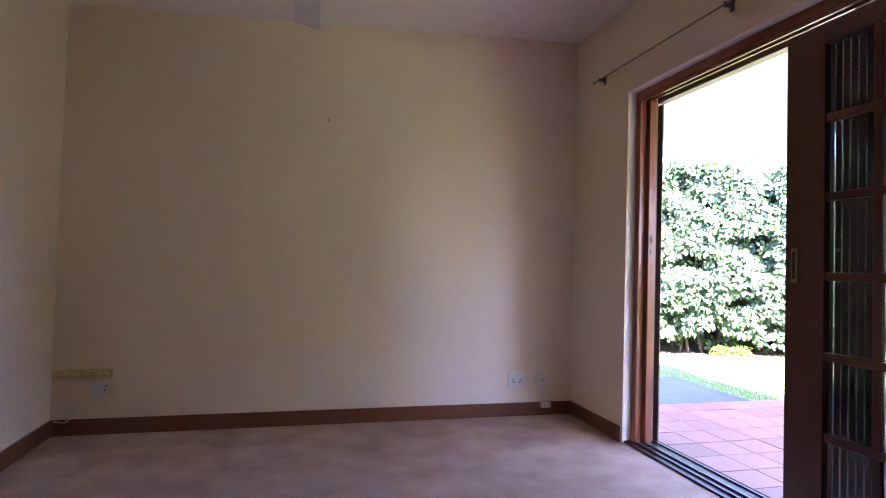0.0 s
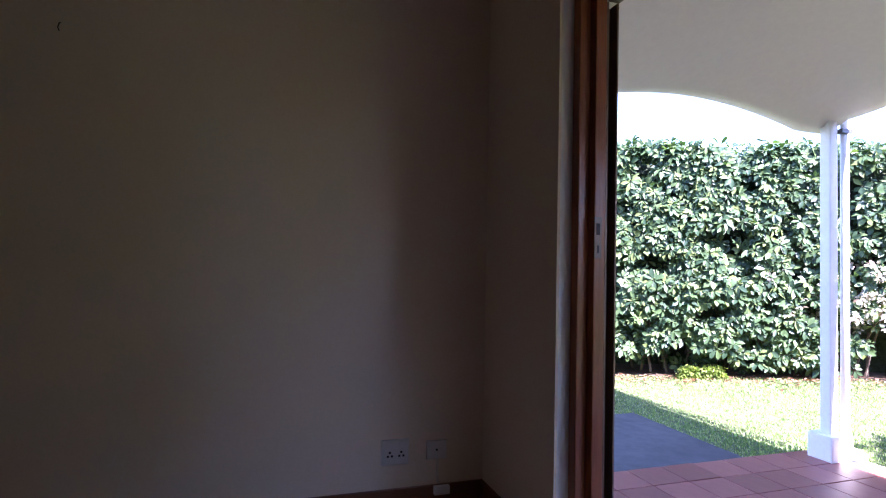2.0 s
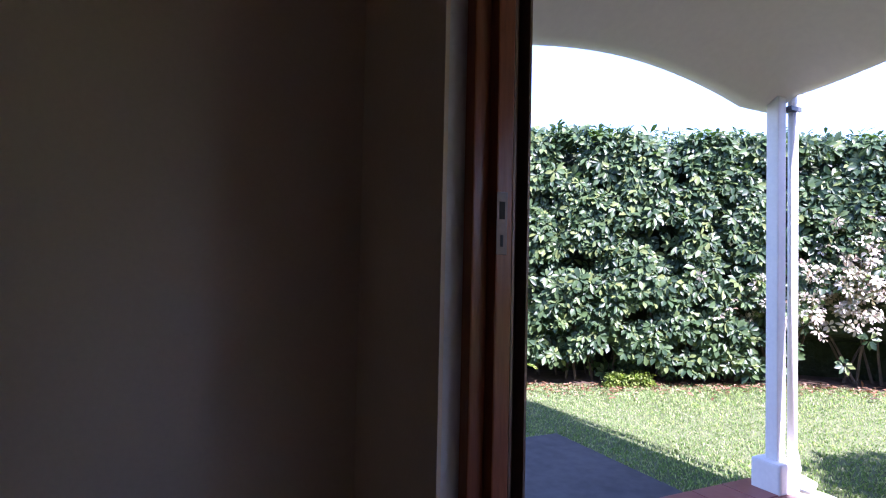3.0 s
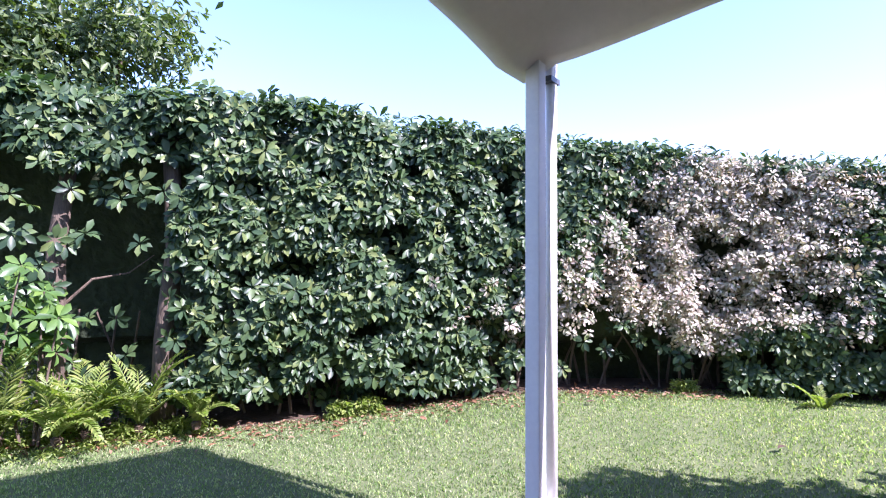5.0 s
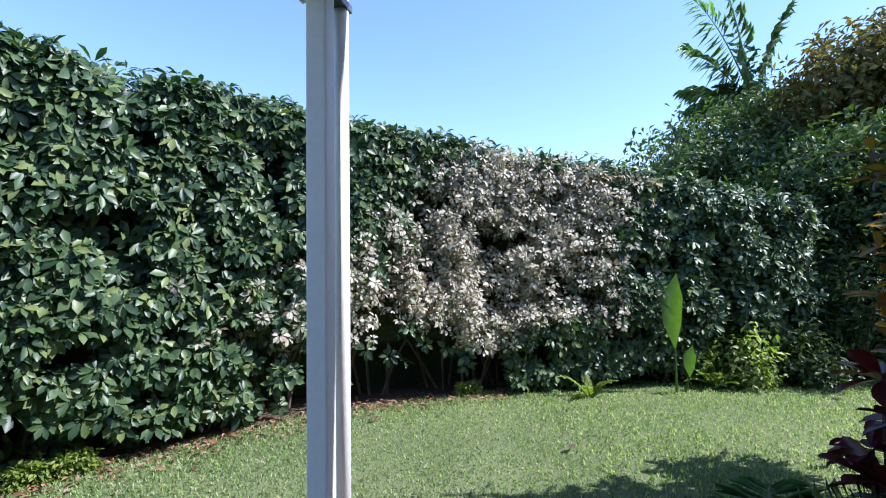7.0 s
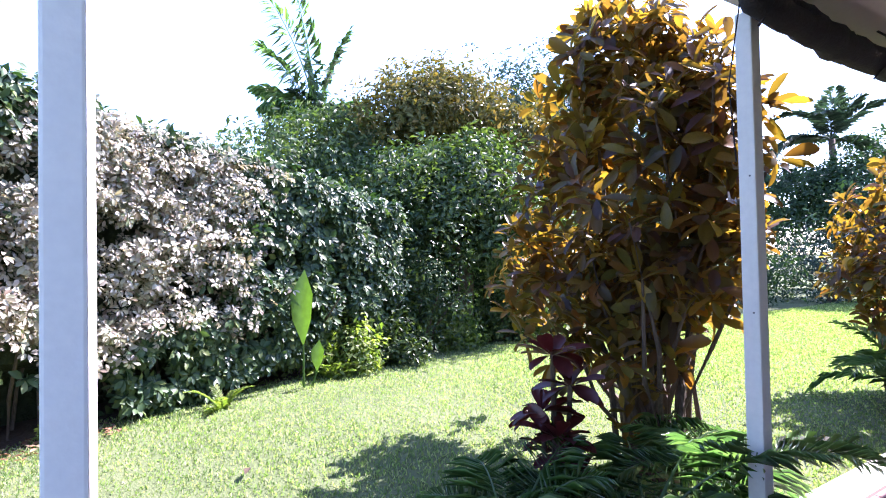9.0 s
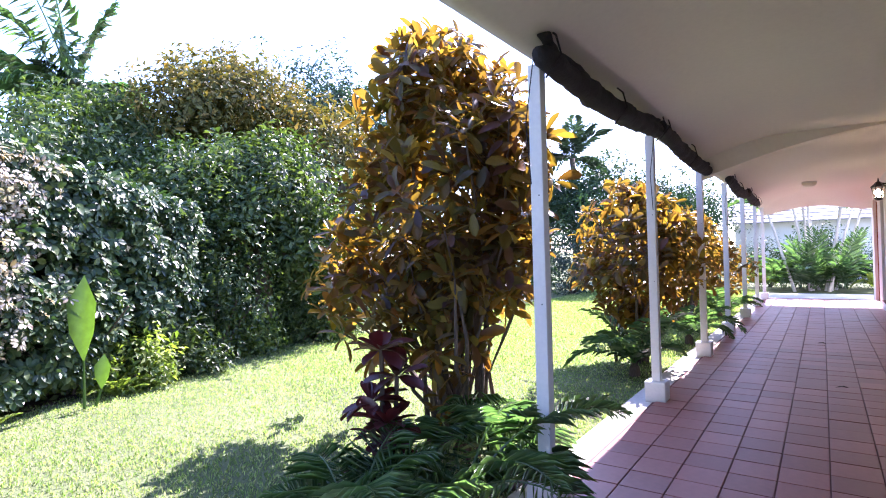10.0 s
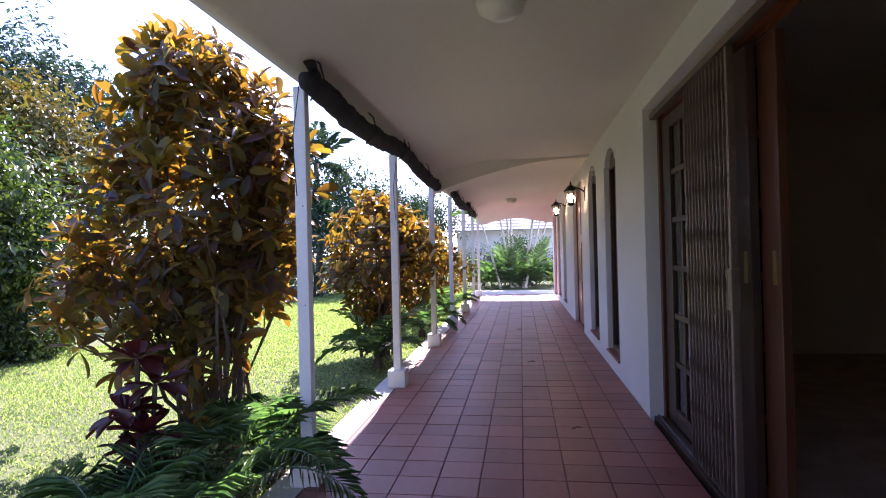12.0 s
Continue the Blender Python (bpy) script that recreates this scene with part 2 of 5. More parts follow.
def tube(pts, radii, sides=8):
    """A tapered tube along points, as a bmesh."""
    bm = bmesh.new()
    rings = []
    for i, p in enumerate(pts):
        p = Vector(p)
        d = (Vector(pts[min(i + 1, len(pts) - 1)]) - Vector(pts[max(i - 1, 0)])).normalized()
        u = d.orthogonal().normalized()
        if abs(d.z) < 0.95:
            u = d.cross(Vector((0, 0, 1))).normalized()
        w = d.cross(u)
        r = radii[i] if isinstance(radii, (list, tuple)) else radii
        rings.append([bm.verts.new(p + (u * math.cos(a) + w * math.sin(a)) * r) for a in [2 * math.pi * k / sides for k in range(sides)]])
    for a, b in zip(rings, rings[1:]):
        for k in range(sides):
            bm.faces.new((a[k], a[(k + 1) % sides], b[(k + 1) % sides], b[k]))
    bm.faces.new(rings[0])
    bm.faces.new(rings[-1])
    return bm


def lathe(profile, sides=16):
    """A turned body about z from (radius, height) pairs."""
    bm = bmesh.new()
    rings = [[bm.verts.new((r * math.cos(a), r * math.sin(a), z)) for a in [2 * math.pi * k / sides for k in range(sides)]] for r, z in profile]
    for a, b in zip(rings, rings[1:]):
        for k in range(sides):
            bm.faces.new((a[k], a[(k + 1) % sides], b[(k + 1) % sides], b[k]))
    bm.faces.new(rings[0])
    bm.faces.new(rings[-1])
    return bm


# Leaf outlines: width x, length y, lift z; the two halves fold along the rib.
KITE = ([(0, 0, 0), (-0.5, 0.6, 0.12), (0.5, 0.6, 0.12), (0, 1, -0.06)], [(0, 3, 1), (0, 2, 3)])
OVAL = ([(0, 0, 0), (-0.36, 0.35, 0.07), (-0.45, 0.68, 0.07), (0, 1, -0.1), (0.45, 0.68, 0.07), (0.36, 0.35, 0.07), (0, 0.5, 0.02)],
        [(0, 6, 2, 1), (6, 3, 2), (0, 5, 4, 6), (6, 4, 3)])


BROAD = ([(0, 0, 0), (-0.16, 0.12, 0.03), (-0.33, 0.32, 0.07), (-0.46, 0.55, 0.08), (-0.45, 0.76, 0.05), (-0.25, 0.93, 0.0), (0, 1, -0.08),
          (0.25, 0.93, 0.0), (0.45, 0.76, 0.05), (0.46, 0.55, 0.08), (0.33, 0.32, 0.07), (0.16, 0.12, 0.03), (0, 0.35, 0.015), (0, 0.7, -0.005)],
         [(0, 12, 2, 1), (12, 13, 4, 3, 2), (13, 6, 5, 4), (0, 11, 10, 12), (12, 10, 9, 8, 13), (13, 8, 7, 6)])


def leaf_mesh(name, pos, along, normal, length, width, outline=OVAL):
    """One mesh of many leaves. pos, along and normal: N x 3 arrays; length and width: N."""
    tv, tf = np.array(outline[0], float), outline[1]
    d = along / np.linalg.norm(along, axis=1, keepdims=True)
    s = np.cross(d, normal)
    s /= np.linalg.norm(s, axis=1, keepdims=True) + 1e-9
    n = np.cross(s, d)
    co = (pos[:, None, :] + tv[None, :, 0:1] * width[:, None, None] * s[:, None, :]
          + tv[None, :, 1:2] * length[:, None, None] * d[:, None, :] + tv[None, :, 2:3] * length[:, None, None] * n[:, None, :])
    N, k = len(pos), len(tv)
    me = bpy.data.meshes.new(name)
    loops = np.concatenate([np.array(f) for f in tf])
    sizes = np.array([len(f) for f in tf])
    allloops = (loops[None, :] + (np.arange(N) * k)[:, None]).ravel()
    allsizes = np.tile(sizes, N)
    me.vertices.add(N * k)
    me.vertices.foreach_set("co", co.ravel().astype(np.float32))
    me.loops.add(len(allloops))
    me.loops.foreach_set("vertex_index", allloops.astype(np.int32))
    me.polygons.add(len(allsizes))
    me.polygons.foreach_set("loop_start", np.concatenate([[0], np.cumsum(allsizes)[:-1]]).astype(np.int32))
    me.update(calc_edges=True)
    me.validate()
    return me


def unit(a):
    return a / (np.linalg.norm(a, axis=1, keepdims=True) + 1e-9)


def umbels(rng, centre, axis, per, size, spread=0.35):
    """Leaflets radiating from cluster centres, as umbrella plants carry them: pos, along, normal, length."""
    n = len(centre)
    axis = unit(axis)
    helper = np.where(np.abs(axis[:, 2:3]) < 0.9, np.array([[0, 0, 1.0]]), np.array([[1.0, 0, 0]]))
    u = unit(np.cross(axis, helper))
    w = np.cross(axis, u)
    ang = (np.arange(per) / per * 2 * np.pi)[None, :] + rng.uniform(0, 6.28, (n, 1)) + rng.normal(0, 0.15, (n, per))
    rad = np.cos(ang)[..., None] * u[:, None, :] + np.sin(ang)[..., None] * w[:, None, :]
    along = rad + axis[:, None, :] * rng.normal(-0.05, spread, (n, per, 1)) + np.array([0, 0, -0.1])
    nor = axis[:, None, :] + rng.normal(0, 0.25, (n, per, 3))
    ln = size[:, None] * rng.uniform(0.75, 1.15, (n, per))
    pos = centre[:, None, :] + rad * 0.012
    return pos.reshape(-1, 3), along.reshape(-1, 3), nor.reshape(-1, 3), ln.ravel()


def polyline(pts, s):
    """Points and tangents at fractions s along a polyline in plan."""
    p = np.array(pts, float)
    seg = np.linalg.norm(np.diff(p, axis=0), axis=1)
    cum = np.concatenate([[0], np.cumsum(seg)])
    q = s * cum[-1]
    x, y = np.interp(q, cum, p[:, 0]), np.interp(q, cum, p[:, 1])
    e = 0.15
    tx = np.interp(q + e, cum, p[:, 0]) - np.interp(q - e, cum, p[:, 0])
    ty = np.interp(q + e, cum, p[:, 1]) - np.interp(q - e, cum, p[:, 1])
    return np.stack([x, y], 1), unit(np.stack([tx, ty], 1)), cum[-1]


def lawn_z(x, y):
    """Height of the lawn: it rises gently towards the hedge."""
    t = np.clip((-2.4 - x) / 2.3, 0, 1)
    return -0.05 + LAWN_RISE * t * t * (3 - 2 * t) * np.clip((9.0 - y) / 5.0, 0, 1)


LAWN_RISE = 0.17

# ---- ground ----
gx = np.concatenate([[-900, -300, -100, -40, -20], np.arange(-12, -2.15, 0.4), [-2.16, 6, 20, 100, 300, 900]])
gy = np.concatenate([[-900, -300, -100, -30, -12], np.arange(-6, 20, 0.5), [26, 40, 100, 300, 900]])
bm = bmesh.new()
vs = [[bm.verts.new((x, y, float(lawn_z(np.array(x), np.array(y))) if x < -2.2 else -0.06)) for y in gy] for x in gx]
for i in range(len(gx) - 1):
    for j in range(len(gy) - 1):
        bm.faces.new((vs[i][j], vs[i + 1][j], vs[i + 1][j + 1], vs[i][j + 1]))
tagged(part("ground", bm, LAWN, smooth=True), "short mown green lawn reaching past the hedge", "lawn", kind="structure")

# ---- house shell ----
DOOR_Y0, DOOR_Y1, DOOR_TOP = 1.635, 4.62, 2.32
WALL_T = 0.25
HOUSE_Y0, HOUSE_Y1 = 0.68, 16.75
VER_X = -2.14
ROOM_X1, ROOM_Y0, ROOM_Y1, ROOM_H = 3.82, 0.92, 7.2, 2.95

# Openings of the veranda wall: y0, y1, sill, top, arched
OPENINGS = [(5.85, 6.6, 0.15, 2.32, True), (7.26, 8.05, 0.15, 2.35, True), (8.95, 10.3, 0.02, 2.33, False),
            (12.0, 12.75, 0.15, 2.33, True), (13.7, 14.4, 0.15, 2.33, True), (15.1, 16.2, 0.02, 2.25, False)]


def wall_run(bm, y0, y1, openings, top):
    """The wall along y between its faces, pierced by the openings."""
    y = y0
    for a, b, sill, head, arched in openings:
        box(bm, 0, WALL_T, y, a, -0.3, top)
        if sill > 0.05:
            box(bm, 0, WALL_T, a, b, -0.3, sill)
        n = 10 if arched else 1
        r = (b - a) / 2
        for i in range(n):
            u0, u1 = a + (b - a) * i / n, a + (b - a) * (i + 1) / n
            mid = (u0 + u1) / 2 - (a + b) / 2
            z = head - r * 0.75 + 0.75 * math.sqrt(max(0, r * r - mid * mid)) if arched else head
            box(bm, 0, WALL_T, u0, u1, z, top)
        y = b
    box(bm, 0, WALL_T, y, y1, -0.3, top)
    return bm


wall_veranda = part("wall_veranda", wall_run(bmesh.new(), HOUSE_Y0, HOUSE_Y1, [(DOOR_Y0, DOOR_Y1, 0, DOOR_TOP, False)] + OPENINGS, 2.8), WHITE)
tagged(wall_veranda, "white painted plaster veranda wall with arched recesses", "wall", kind="structure")

def ceil_z(x):
    """The room ceiling rises slightly towards the veranda."""
    return 2.72 + 0.2 * (ROOM_X1 - x) / (ROOM_X1 - WALL_T)


def raked_ceiling():
    bm = bmesh.new()
    lo = [bm.verts.new((x, y, ceil_z(x))) for x, y in ((WALL_T, ROOM_Y0), (ROOM_X1, ROOM_Y0), (ROOM_X1, ROOM_Y1), (WALL_T, ROOM_Y1))]
    hi = [bm.verts.new((v.co.x, v.co.y, v.co.z + 0.03)) for v in lo]
    bm.faces.new(lo)
    bm.faces.new(hi)
    for k in range(4):
        bm.faces.new((lo[k], lo[(k + 1) % 4], hi[(k + 1) % 4], hi[k]))
    return bm


# Inner skin of the room, cream, butted to the outer wall.
skin = boxes((WALL_T, WALL_T + 0.012, ROOM_Y0, DOOR_Y0, 0, ROOM_H), (WALL_T, WALL_T + 0.012, DOOR_Y1, ROOM_Y1, 0, ROOM_H),
             (WALL_T, WALL_T + 0.012, DOOR_Y0, DOOR_Y1, DOOR_TOP, ROOM_H))
tagged(part("wall_east", skin, CREAM), "cream painted plaster wall around the sliding door", "wall", kind="structure")
tagged(part("wall_north", boxes((WALL_T + 0.012, ROOM_X1 + 0.2, ROOM_Y0 - 0.23, ROOM_Y0, -0.3, 2.98)), CREAM), "plain cream painted plaster end wall", "wall", kind="structure")
tagged(part("wall_west", boxes((ROOM_X1, ROOM_X1 + 0.2, ROOM_Y0, ROOM_Y1, -0.3, 2.98)), CREAM), "plain cream painted plaster side wall", "wall", kind="structure")
tagged(part("wall_south", boxes((WALL_T + 0.012, ROOM_X1 + 0.2, ROOM_Y1, ROOM_Y1 + 0.2, -0.3, 2.98)), CREAM), "plain cream painted plaster wall", "wall", kind="structure")
tagged(part("wall_far_end", boxes((WALL_T, 5.0, HOUSE_Y1 - 0.25, HOUSE_Y1, -0.3, 2.8)), WHITE), "white painted plaster end of the house", "wall", kind="structure")
tagged(part("wall_back", boxes((5.0, 5.2, HOUSE_Y0, HOUSE_Y1, -0.3, 2.8)), WHITE), "white painted back wall of the house", "wall", kind="structure")
tagged(part("floor", boxes((WALL_T - 0.02, ROOM_X1, ROOM_Y0, ROOM_Y1, -0.2, 0.0)), CARPET), "worn beige cut-pile carpet over the room floor", "carpet", kind="structure")
tagged(part("floor_rear", boxes((WALL_T, 5.0, ROOM_Y1 + 0.2, HOUSE_Y1 - 0.25, -0.2, 0.0)), CARPET), "plain floor of the rooms behind the veranda wall", "floor", kind="structure")
tagged(part("ceiling", raked_ceiling(), CEILING), "flat off-white painted ceiling of the room", "ceiling", kind="structure")
sk = thing("baseboard", label="brown varnished timber skirting board", category="skirting", kind="structure")
for x0, x1, y0, y1 in [(WALL_T + 0.03, ROOM_X1 - 0.02, ROOM_Y0, ROOM_Y0 + 0.018), (ROOM_X1 - 0.018, ROOM_X1, ROOM_Y0, ROOM_Y1),
                       (WALL_T + 0.012, WALL_T + 0.03, ROOM_Y0, DOOR_Y0), (WALL_T + 0.012, WALL_T + 0.03, DOOR_Y1, ROOM_Y1)]:
    part("board", boxes((x0, x1, y0, y1, 0.0, 0.1), bevel=0.004), SKIRT, sk)

# Veranda ceiling: a plastered soffit that comes down in low arches to the posts.
POSTS = [(-2.135, 0.94), (-2.157, 3.288), (-2.14, 5.51), (-2.14, 7.79), (-2.14, 9.82), (-2.14, 12.05), (-2.14, 14.3), (-2.14, 16.1)]
FAR_END = 16.5
CEIL = 2.52


def smooth(u):
    u = min(1.0, max(0.0, u))
    return u * u * (3 - 2 * u)


def edge_z(y):
    """Underside of the soffit's edge over the line of posts: it comes down at both ends of the veranda."""
    return 2.175 + 0.125 * smooth(min(y - 0.9, FAR_END - y) / 1.15)


def end_z(x):
    """Underside of the low arch across the veranda's end."""
    u = abs((x - VER_X / 2) / (VER_X / 2))
    return max(2.105, 2.24 - 0.19 * u ** 1.9)


def soffit_z(x, y):
    u = max(0.0, 1 - (x - VER_X) / 0.8)
    v = max(0.0, 1 - (min(y - 0.88, FAR_END - y)) / 0.8)
    w = max(0.0, 1 - (0 - x) / 0.35)
    drop = max((CEIL - edge_z(y)) * u ** 1.6, (CEIL - end_z(x)) * v ** 1.6)
    return CEIL - drop + 0.02 * w


bm = bmesh.new()
xs = [VER_X - 0.07 + (0.07 - VER_X) * (i / 26) for i in range(27)]
ys = [0.84 + (16.55 - 0.84) * (j / 190) for j in range(191)]
lo = [[bm.verts.new((x, y, soffit_z(max(x, VER_X), max(y, 0.9)))) for y in ys] for x in xs]
for i in range(len(xs) - 1):
    for j in range(len(ys) - 1):
        bm.faces.new((lo[i][j], lo[i][j + 1], lo[i + 1][j + 1], lo[i + 1][j]))
rim = [lo[0][j] for j in range(len(ys))]
up = [bm.verts.new((v.co.x, v.co.y, 2.6)) for v in rim]
for j in range(len(ys) - 1):
    bm.faces.new((rim[j], up[j], up[j + 1], rim[j + 1]))
rim2 = [lo[i][0] for i in range(len(xs))]
up2 = [up[0]] + [bm.verts.new((v.co.x, v.co.y, 2.6)) for v in rim2[1:]]
for i in range(len(xs) - 1):
    bm.faces.new((rim2[i], rim2[i + 1], up2[i + 1], up2[i]))
tagged(part("ceiling_veranda", bm, SOFFIT, smooth=True), "off-white plastered veranda soffit curving down to the posts", "soffit", kind="structure")
# Cross arch over the fourth post.
bm = bmesh.new()
a, b = [], []
for i in range(17):
    x = VER_X + (0 - VER_X) * i / 16
    z = 2.1 + 0.4 * math.sin(min(1, i / 16 * 1.1) * math.pi / 2)
    for lst, y in ((a, 7.85), (b, 8.05)):
        lst.append((bm.verts.new((x, y, z)), bm.verts.new((x, y, 2.64))))
for i in range(16):
    bm.faces.new((a[i][0], a[i + 1][0], a[i + 1][1], a[i][1]))
    bm.faces.new((b[i][0], b[i][1], b[i + 1][1], b[i + 1][0]))
    bm.faces.new((a[i][0], b[i][0], b[i + 1][0], a[i + 1][0]))
tagged(part("beam_veranda", bm, SOFFIT), "plastered cross arch under the veranda soffit", "beam", kind="structure")
# Roof over house and veranda.
bm = bmesh.new()
prof = [(-2.27, 2.58), (-2.27, 2.66), (1.6, 3.9), (5.6, 2.95), (5.6, 2.89), (1.6, 3.8)]
e0 = [bm.verts.new((x, 0.98, z)) for x, z in prof]
e1 = [bm.verts.new((x, HOUSE_Y1 + 0.3, z)) for x, z in prof]
bm.faces.new(e0)
bm.faces.new(e1[::-1])
for i in range(6):
    bm.faces.new((e0[i], e0[(i + 1) % 6], e1[(i + 1) % 6], e1[i]))
tagged(part("roof", bm, ROOF), "low pitched grey tiled roof of the house", "roof", kind="structure")

bm = bmesh.new()
for y, rim in ((0.99, ((-2.2, 2.64), (-2.2, 2.68), (-0.004, 3.34), (-0.004, 2.64))),
               (0.99, ((0.0, 3.03), (0.0, 3.34), (1.6, 3.82), (4.9, 3.03))),
               (HOUSE_Y1, ((-2.2, 2.5), (-2.2, 2.68), (1.6, 3.82), (5.2, 2.92), (5.2, 2.6)))):
    g = [bm.verts.new((x, y + d, z)) for d in (0, 0.12) for x, z in rim]
    n = len(rim)
    bm.faces.new(g[:n])
    bm.faces.new(g[n:][::-1])
    for k in range(n):
        bm.faces.new((g[k], g[(k + 1) % n], g[(k + 1) % n + n], g[k + n]))
tagged(part("wall_gable", bm, WHITE), "white painted gable infill under the roof", "wall", kind="structure")

# ---- veranda floor ----
FLOOR_Y0, FLOOR_Y1 = 0.78, 16.6
tagged(part("pavement_bed", boxes((VER_X - 0.02, 0.0, FLOOR_Y0, FLOOR_Y1, -0.3, -0.008)), GROUT), "dark mortar bed under the veranda tiles", "floor", kind="structure")
tagged(part("kerb", boxes((VER_X - 0.22, VER_X - 0.02, FLOOR_Y0 + 0.02, FLOOR_Y1, -0.3, -0.012), bevel=0.012), KERB), "pale concrete kerb strip along the veranda edge", "kerb", kind="structure")
tagged(part("path_slab", boxes((-1.68, 0.0, -0.42, FLOOR_Y0 - 0.01, -0.25, -0.03), bevel=0.012), CONCRETE), "dark weathered concrete slab beside the veranda", "path", kind="structure")
tagged(part("path_far", boxes((-2.5, 1.2, FLOOR_Y1 + 0.01, 18.4, -0.25, -0.02), bevel=0.012), KERB), "pale paved court beyond the veranda", "path", kind="structure")


# ---- veranda posts ----
def veranda_post(x, y, top):
    e = thing("veranda_post", (x, y, 0), "white painted square post on a small plinth block", "post", "posts along the veranda")
    part("shaft", boxes((-0.035, 0.035, -0.035, 0.035, 0.15, top), bevel=0.007), WHITE, e)
    part("plinth", boxes((-0.085, 0.085, -0.085, 0.085, -0.012, 0.16), bevel=0.014), WHITE, e)
    for z in (1.0, 1.56):
        part("screw", lathe([(0.004, -0.002), (0.004, 0.0), (0.002, 0.0015)], 8), ALU, e).matrix_local = pose(0.012, -0.0365, z, 90, 0, 0)
    return e


for x, y in POSTS:
    veranda_post(x, y, 2.24)


# Downpipe beside the corner post.
dp = thing("downpipe", (VER_X - 0.105, 0.965, 0), "white painted downpipe strapped beside the corner post", "downpipe")
part("pipe", tube([(0, 0, 0.06), (0, 0, 2.22)], 0.026, 12), WHITE, dp, smooth=True)
part("shoe", tube([(0, 0, 0.2), (-0.005, 0.015, 0.1), (-0.01, 0.04, 0.05), (-0.02, 0.11, 0.03)], [0.028, 0.03, 0.031, 0.03], 12), WHITE, dp)
part("strap", boxes((-0.03, 0.06, -0.03, 0.03, 2.1, 2.125)), ALU, dp, "grey metal strap")

# ---- sliding door, frame, gate ----
fr = thing("door_1", (0, 0, 0), "varnished brown timber sliding door frame, standing open", "door frame", kind="structure")
part("jamb", boxes((0.152, 0.2, DOOR_Y0, DOOR_Y0 + 0.05, 0, DOOR_TOP - 0.05), bevel=0.005), TIMBER, fr)
part("jamb", boxes((0.1, 0.15, DOOR_Y0, DOOR_Y0 + 0.085, 0, DOOR_TOP - 0.05), bevel=0.005), TIMBER, fr)
part("jamb", boxes((0.1, 0.2, DOOR_Y1 - 0.06, DOOR_Y1, 0, DOOR_TOP - 0.05), bevel=0.005), SHADED, fr)
part("head", boxes((0.1, 0.2, DOOR_Y0, DOOR_Y1, DOOR_TOP - 0.05, DOOR_TOP), bevel=0.005), TIMBER, fr)
part("head_track", boxes((0.185, 0.197, DOOR_Y0 + 0.06, DOOR_Y1 - 0.06, DOOR_TOP - 0.075, DOOR_TOP - 0.05), (0.14, 0.152, DOOR_Y0 + 0.09, DOOR_Y1 - 0.06, DOOR_TOP - 0.075, DOOR_TOP - 0.05)), TIMBER, fr)
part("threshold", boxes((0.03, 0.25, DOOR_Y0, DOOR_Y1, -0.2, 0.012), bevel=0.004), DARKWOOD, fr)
part("sill_track", boxes((0.2, 0.208, DOOR_Y0 + 0.06, DOOR_Y1 - 0.06, 0.012, 0.024), (0.145, 0.153, DOOR_Y0 + 0.09, DOOR_Y1 - 0.06, 0.012, 0.024), (0.06, 0.068, DOOR_Y0, DOOR_Y1, 0.012, 0.022)), ALU, fr, "grey metal sliding track")
keep = part("lock_keep", boxes((0.118, 0.15, DOOR_Y0 + 0.085, DOOR_Y0 + 0.088, 1.22, 1.38), bevel=0.001), STEEL, fr, "worn metal lock keep")
part("slot", boxes((0.126, 0.142, DOOR_Y0 + 0.088, DOOR_Y0 + 0.0892, 1.31, 1.355), (0.13, 0.138, DOOR_Y0 + 0.088, DOOR_Y0 + 0.0892, 1.24, 1.27)), BLACK, keep)
gp = thing("gate_channel", (0, 0, 0), "dark grey steel channel of the security gate at the jamb", "gate channel")
for x0, x1, depth in ((0.045, 0.052, 0.08), (0.09, 0.097, 0.08), (0.0525, 0.0895, 0.03)):
    part("channel_side" if depth > 0.05 else "channel_web", boxes((x0, x1, DOOR_Y0, DOOR_Y0 + depth, 0.02, 2.235)), STEEL, gp)
part("head_rail", boxes((0.045, 0.095, DOOR_Y0 + 0.081, DOOR_Y1 - 0.01, 2.235, 2.275)), STEEL, gp)
for z in (0.35, 1.0, 1.85):
    part("screw", boxes((0.064, 0.076, DOOR_Y0 + 0.03, DOOR_Y0 + 0.034, z, z + 0.012), bevel=0.002), ALU, gp)


def fluted_pane(y0, y1, z0, z1, outside):
    """A pane of reeded glass whose vertical ribs stand proud on one face."""
    bm = bmesh.new()
    n = 24
    front = []
    back = []
    for i in range(n + 1):
        y = y0 + (y1 - y0) * i / n
        o = 0.0035 * abs(math.sin(i / n * math.pi * 6))
        f, b = (-0.003 - o, 0.003) if outside else (-0.003, 0.003 + o)
        front.append((bm.verts.new((f, y, z0)), bm.verts.new((f, y, z1))))
        back.append((bm.verts.new((b, y, z0)), bm.verts.new((b, y, z1))))
    for i in range(n):
        bm.faces.new((front[i][0], front[i + 1][0], front[i + 1][1], front[i][1]))
        bm.faces.new((back[i][0], back[i][1], back[i + 1][1], back[i + 1][0]))
    return bm


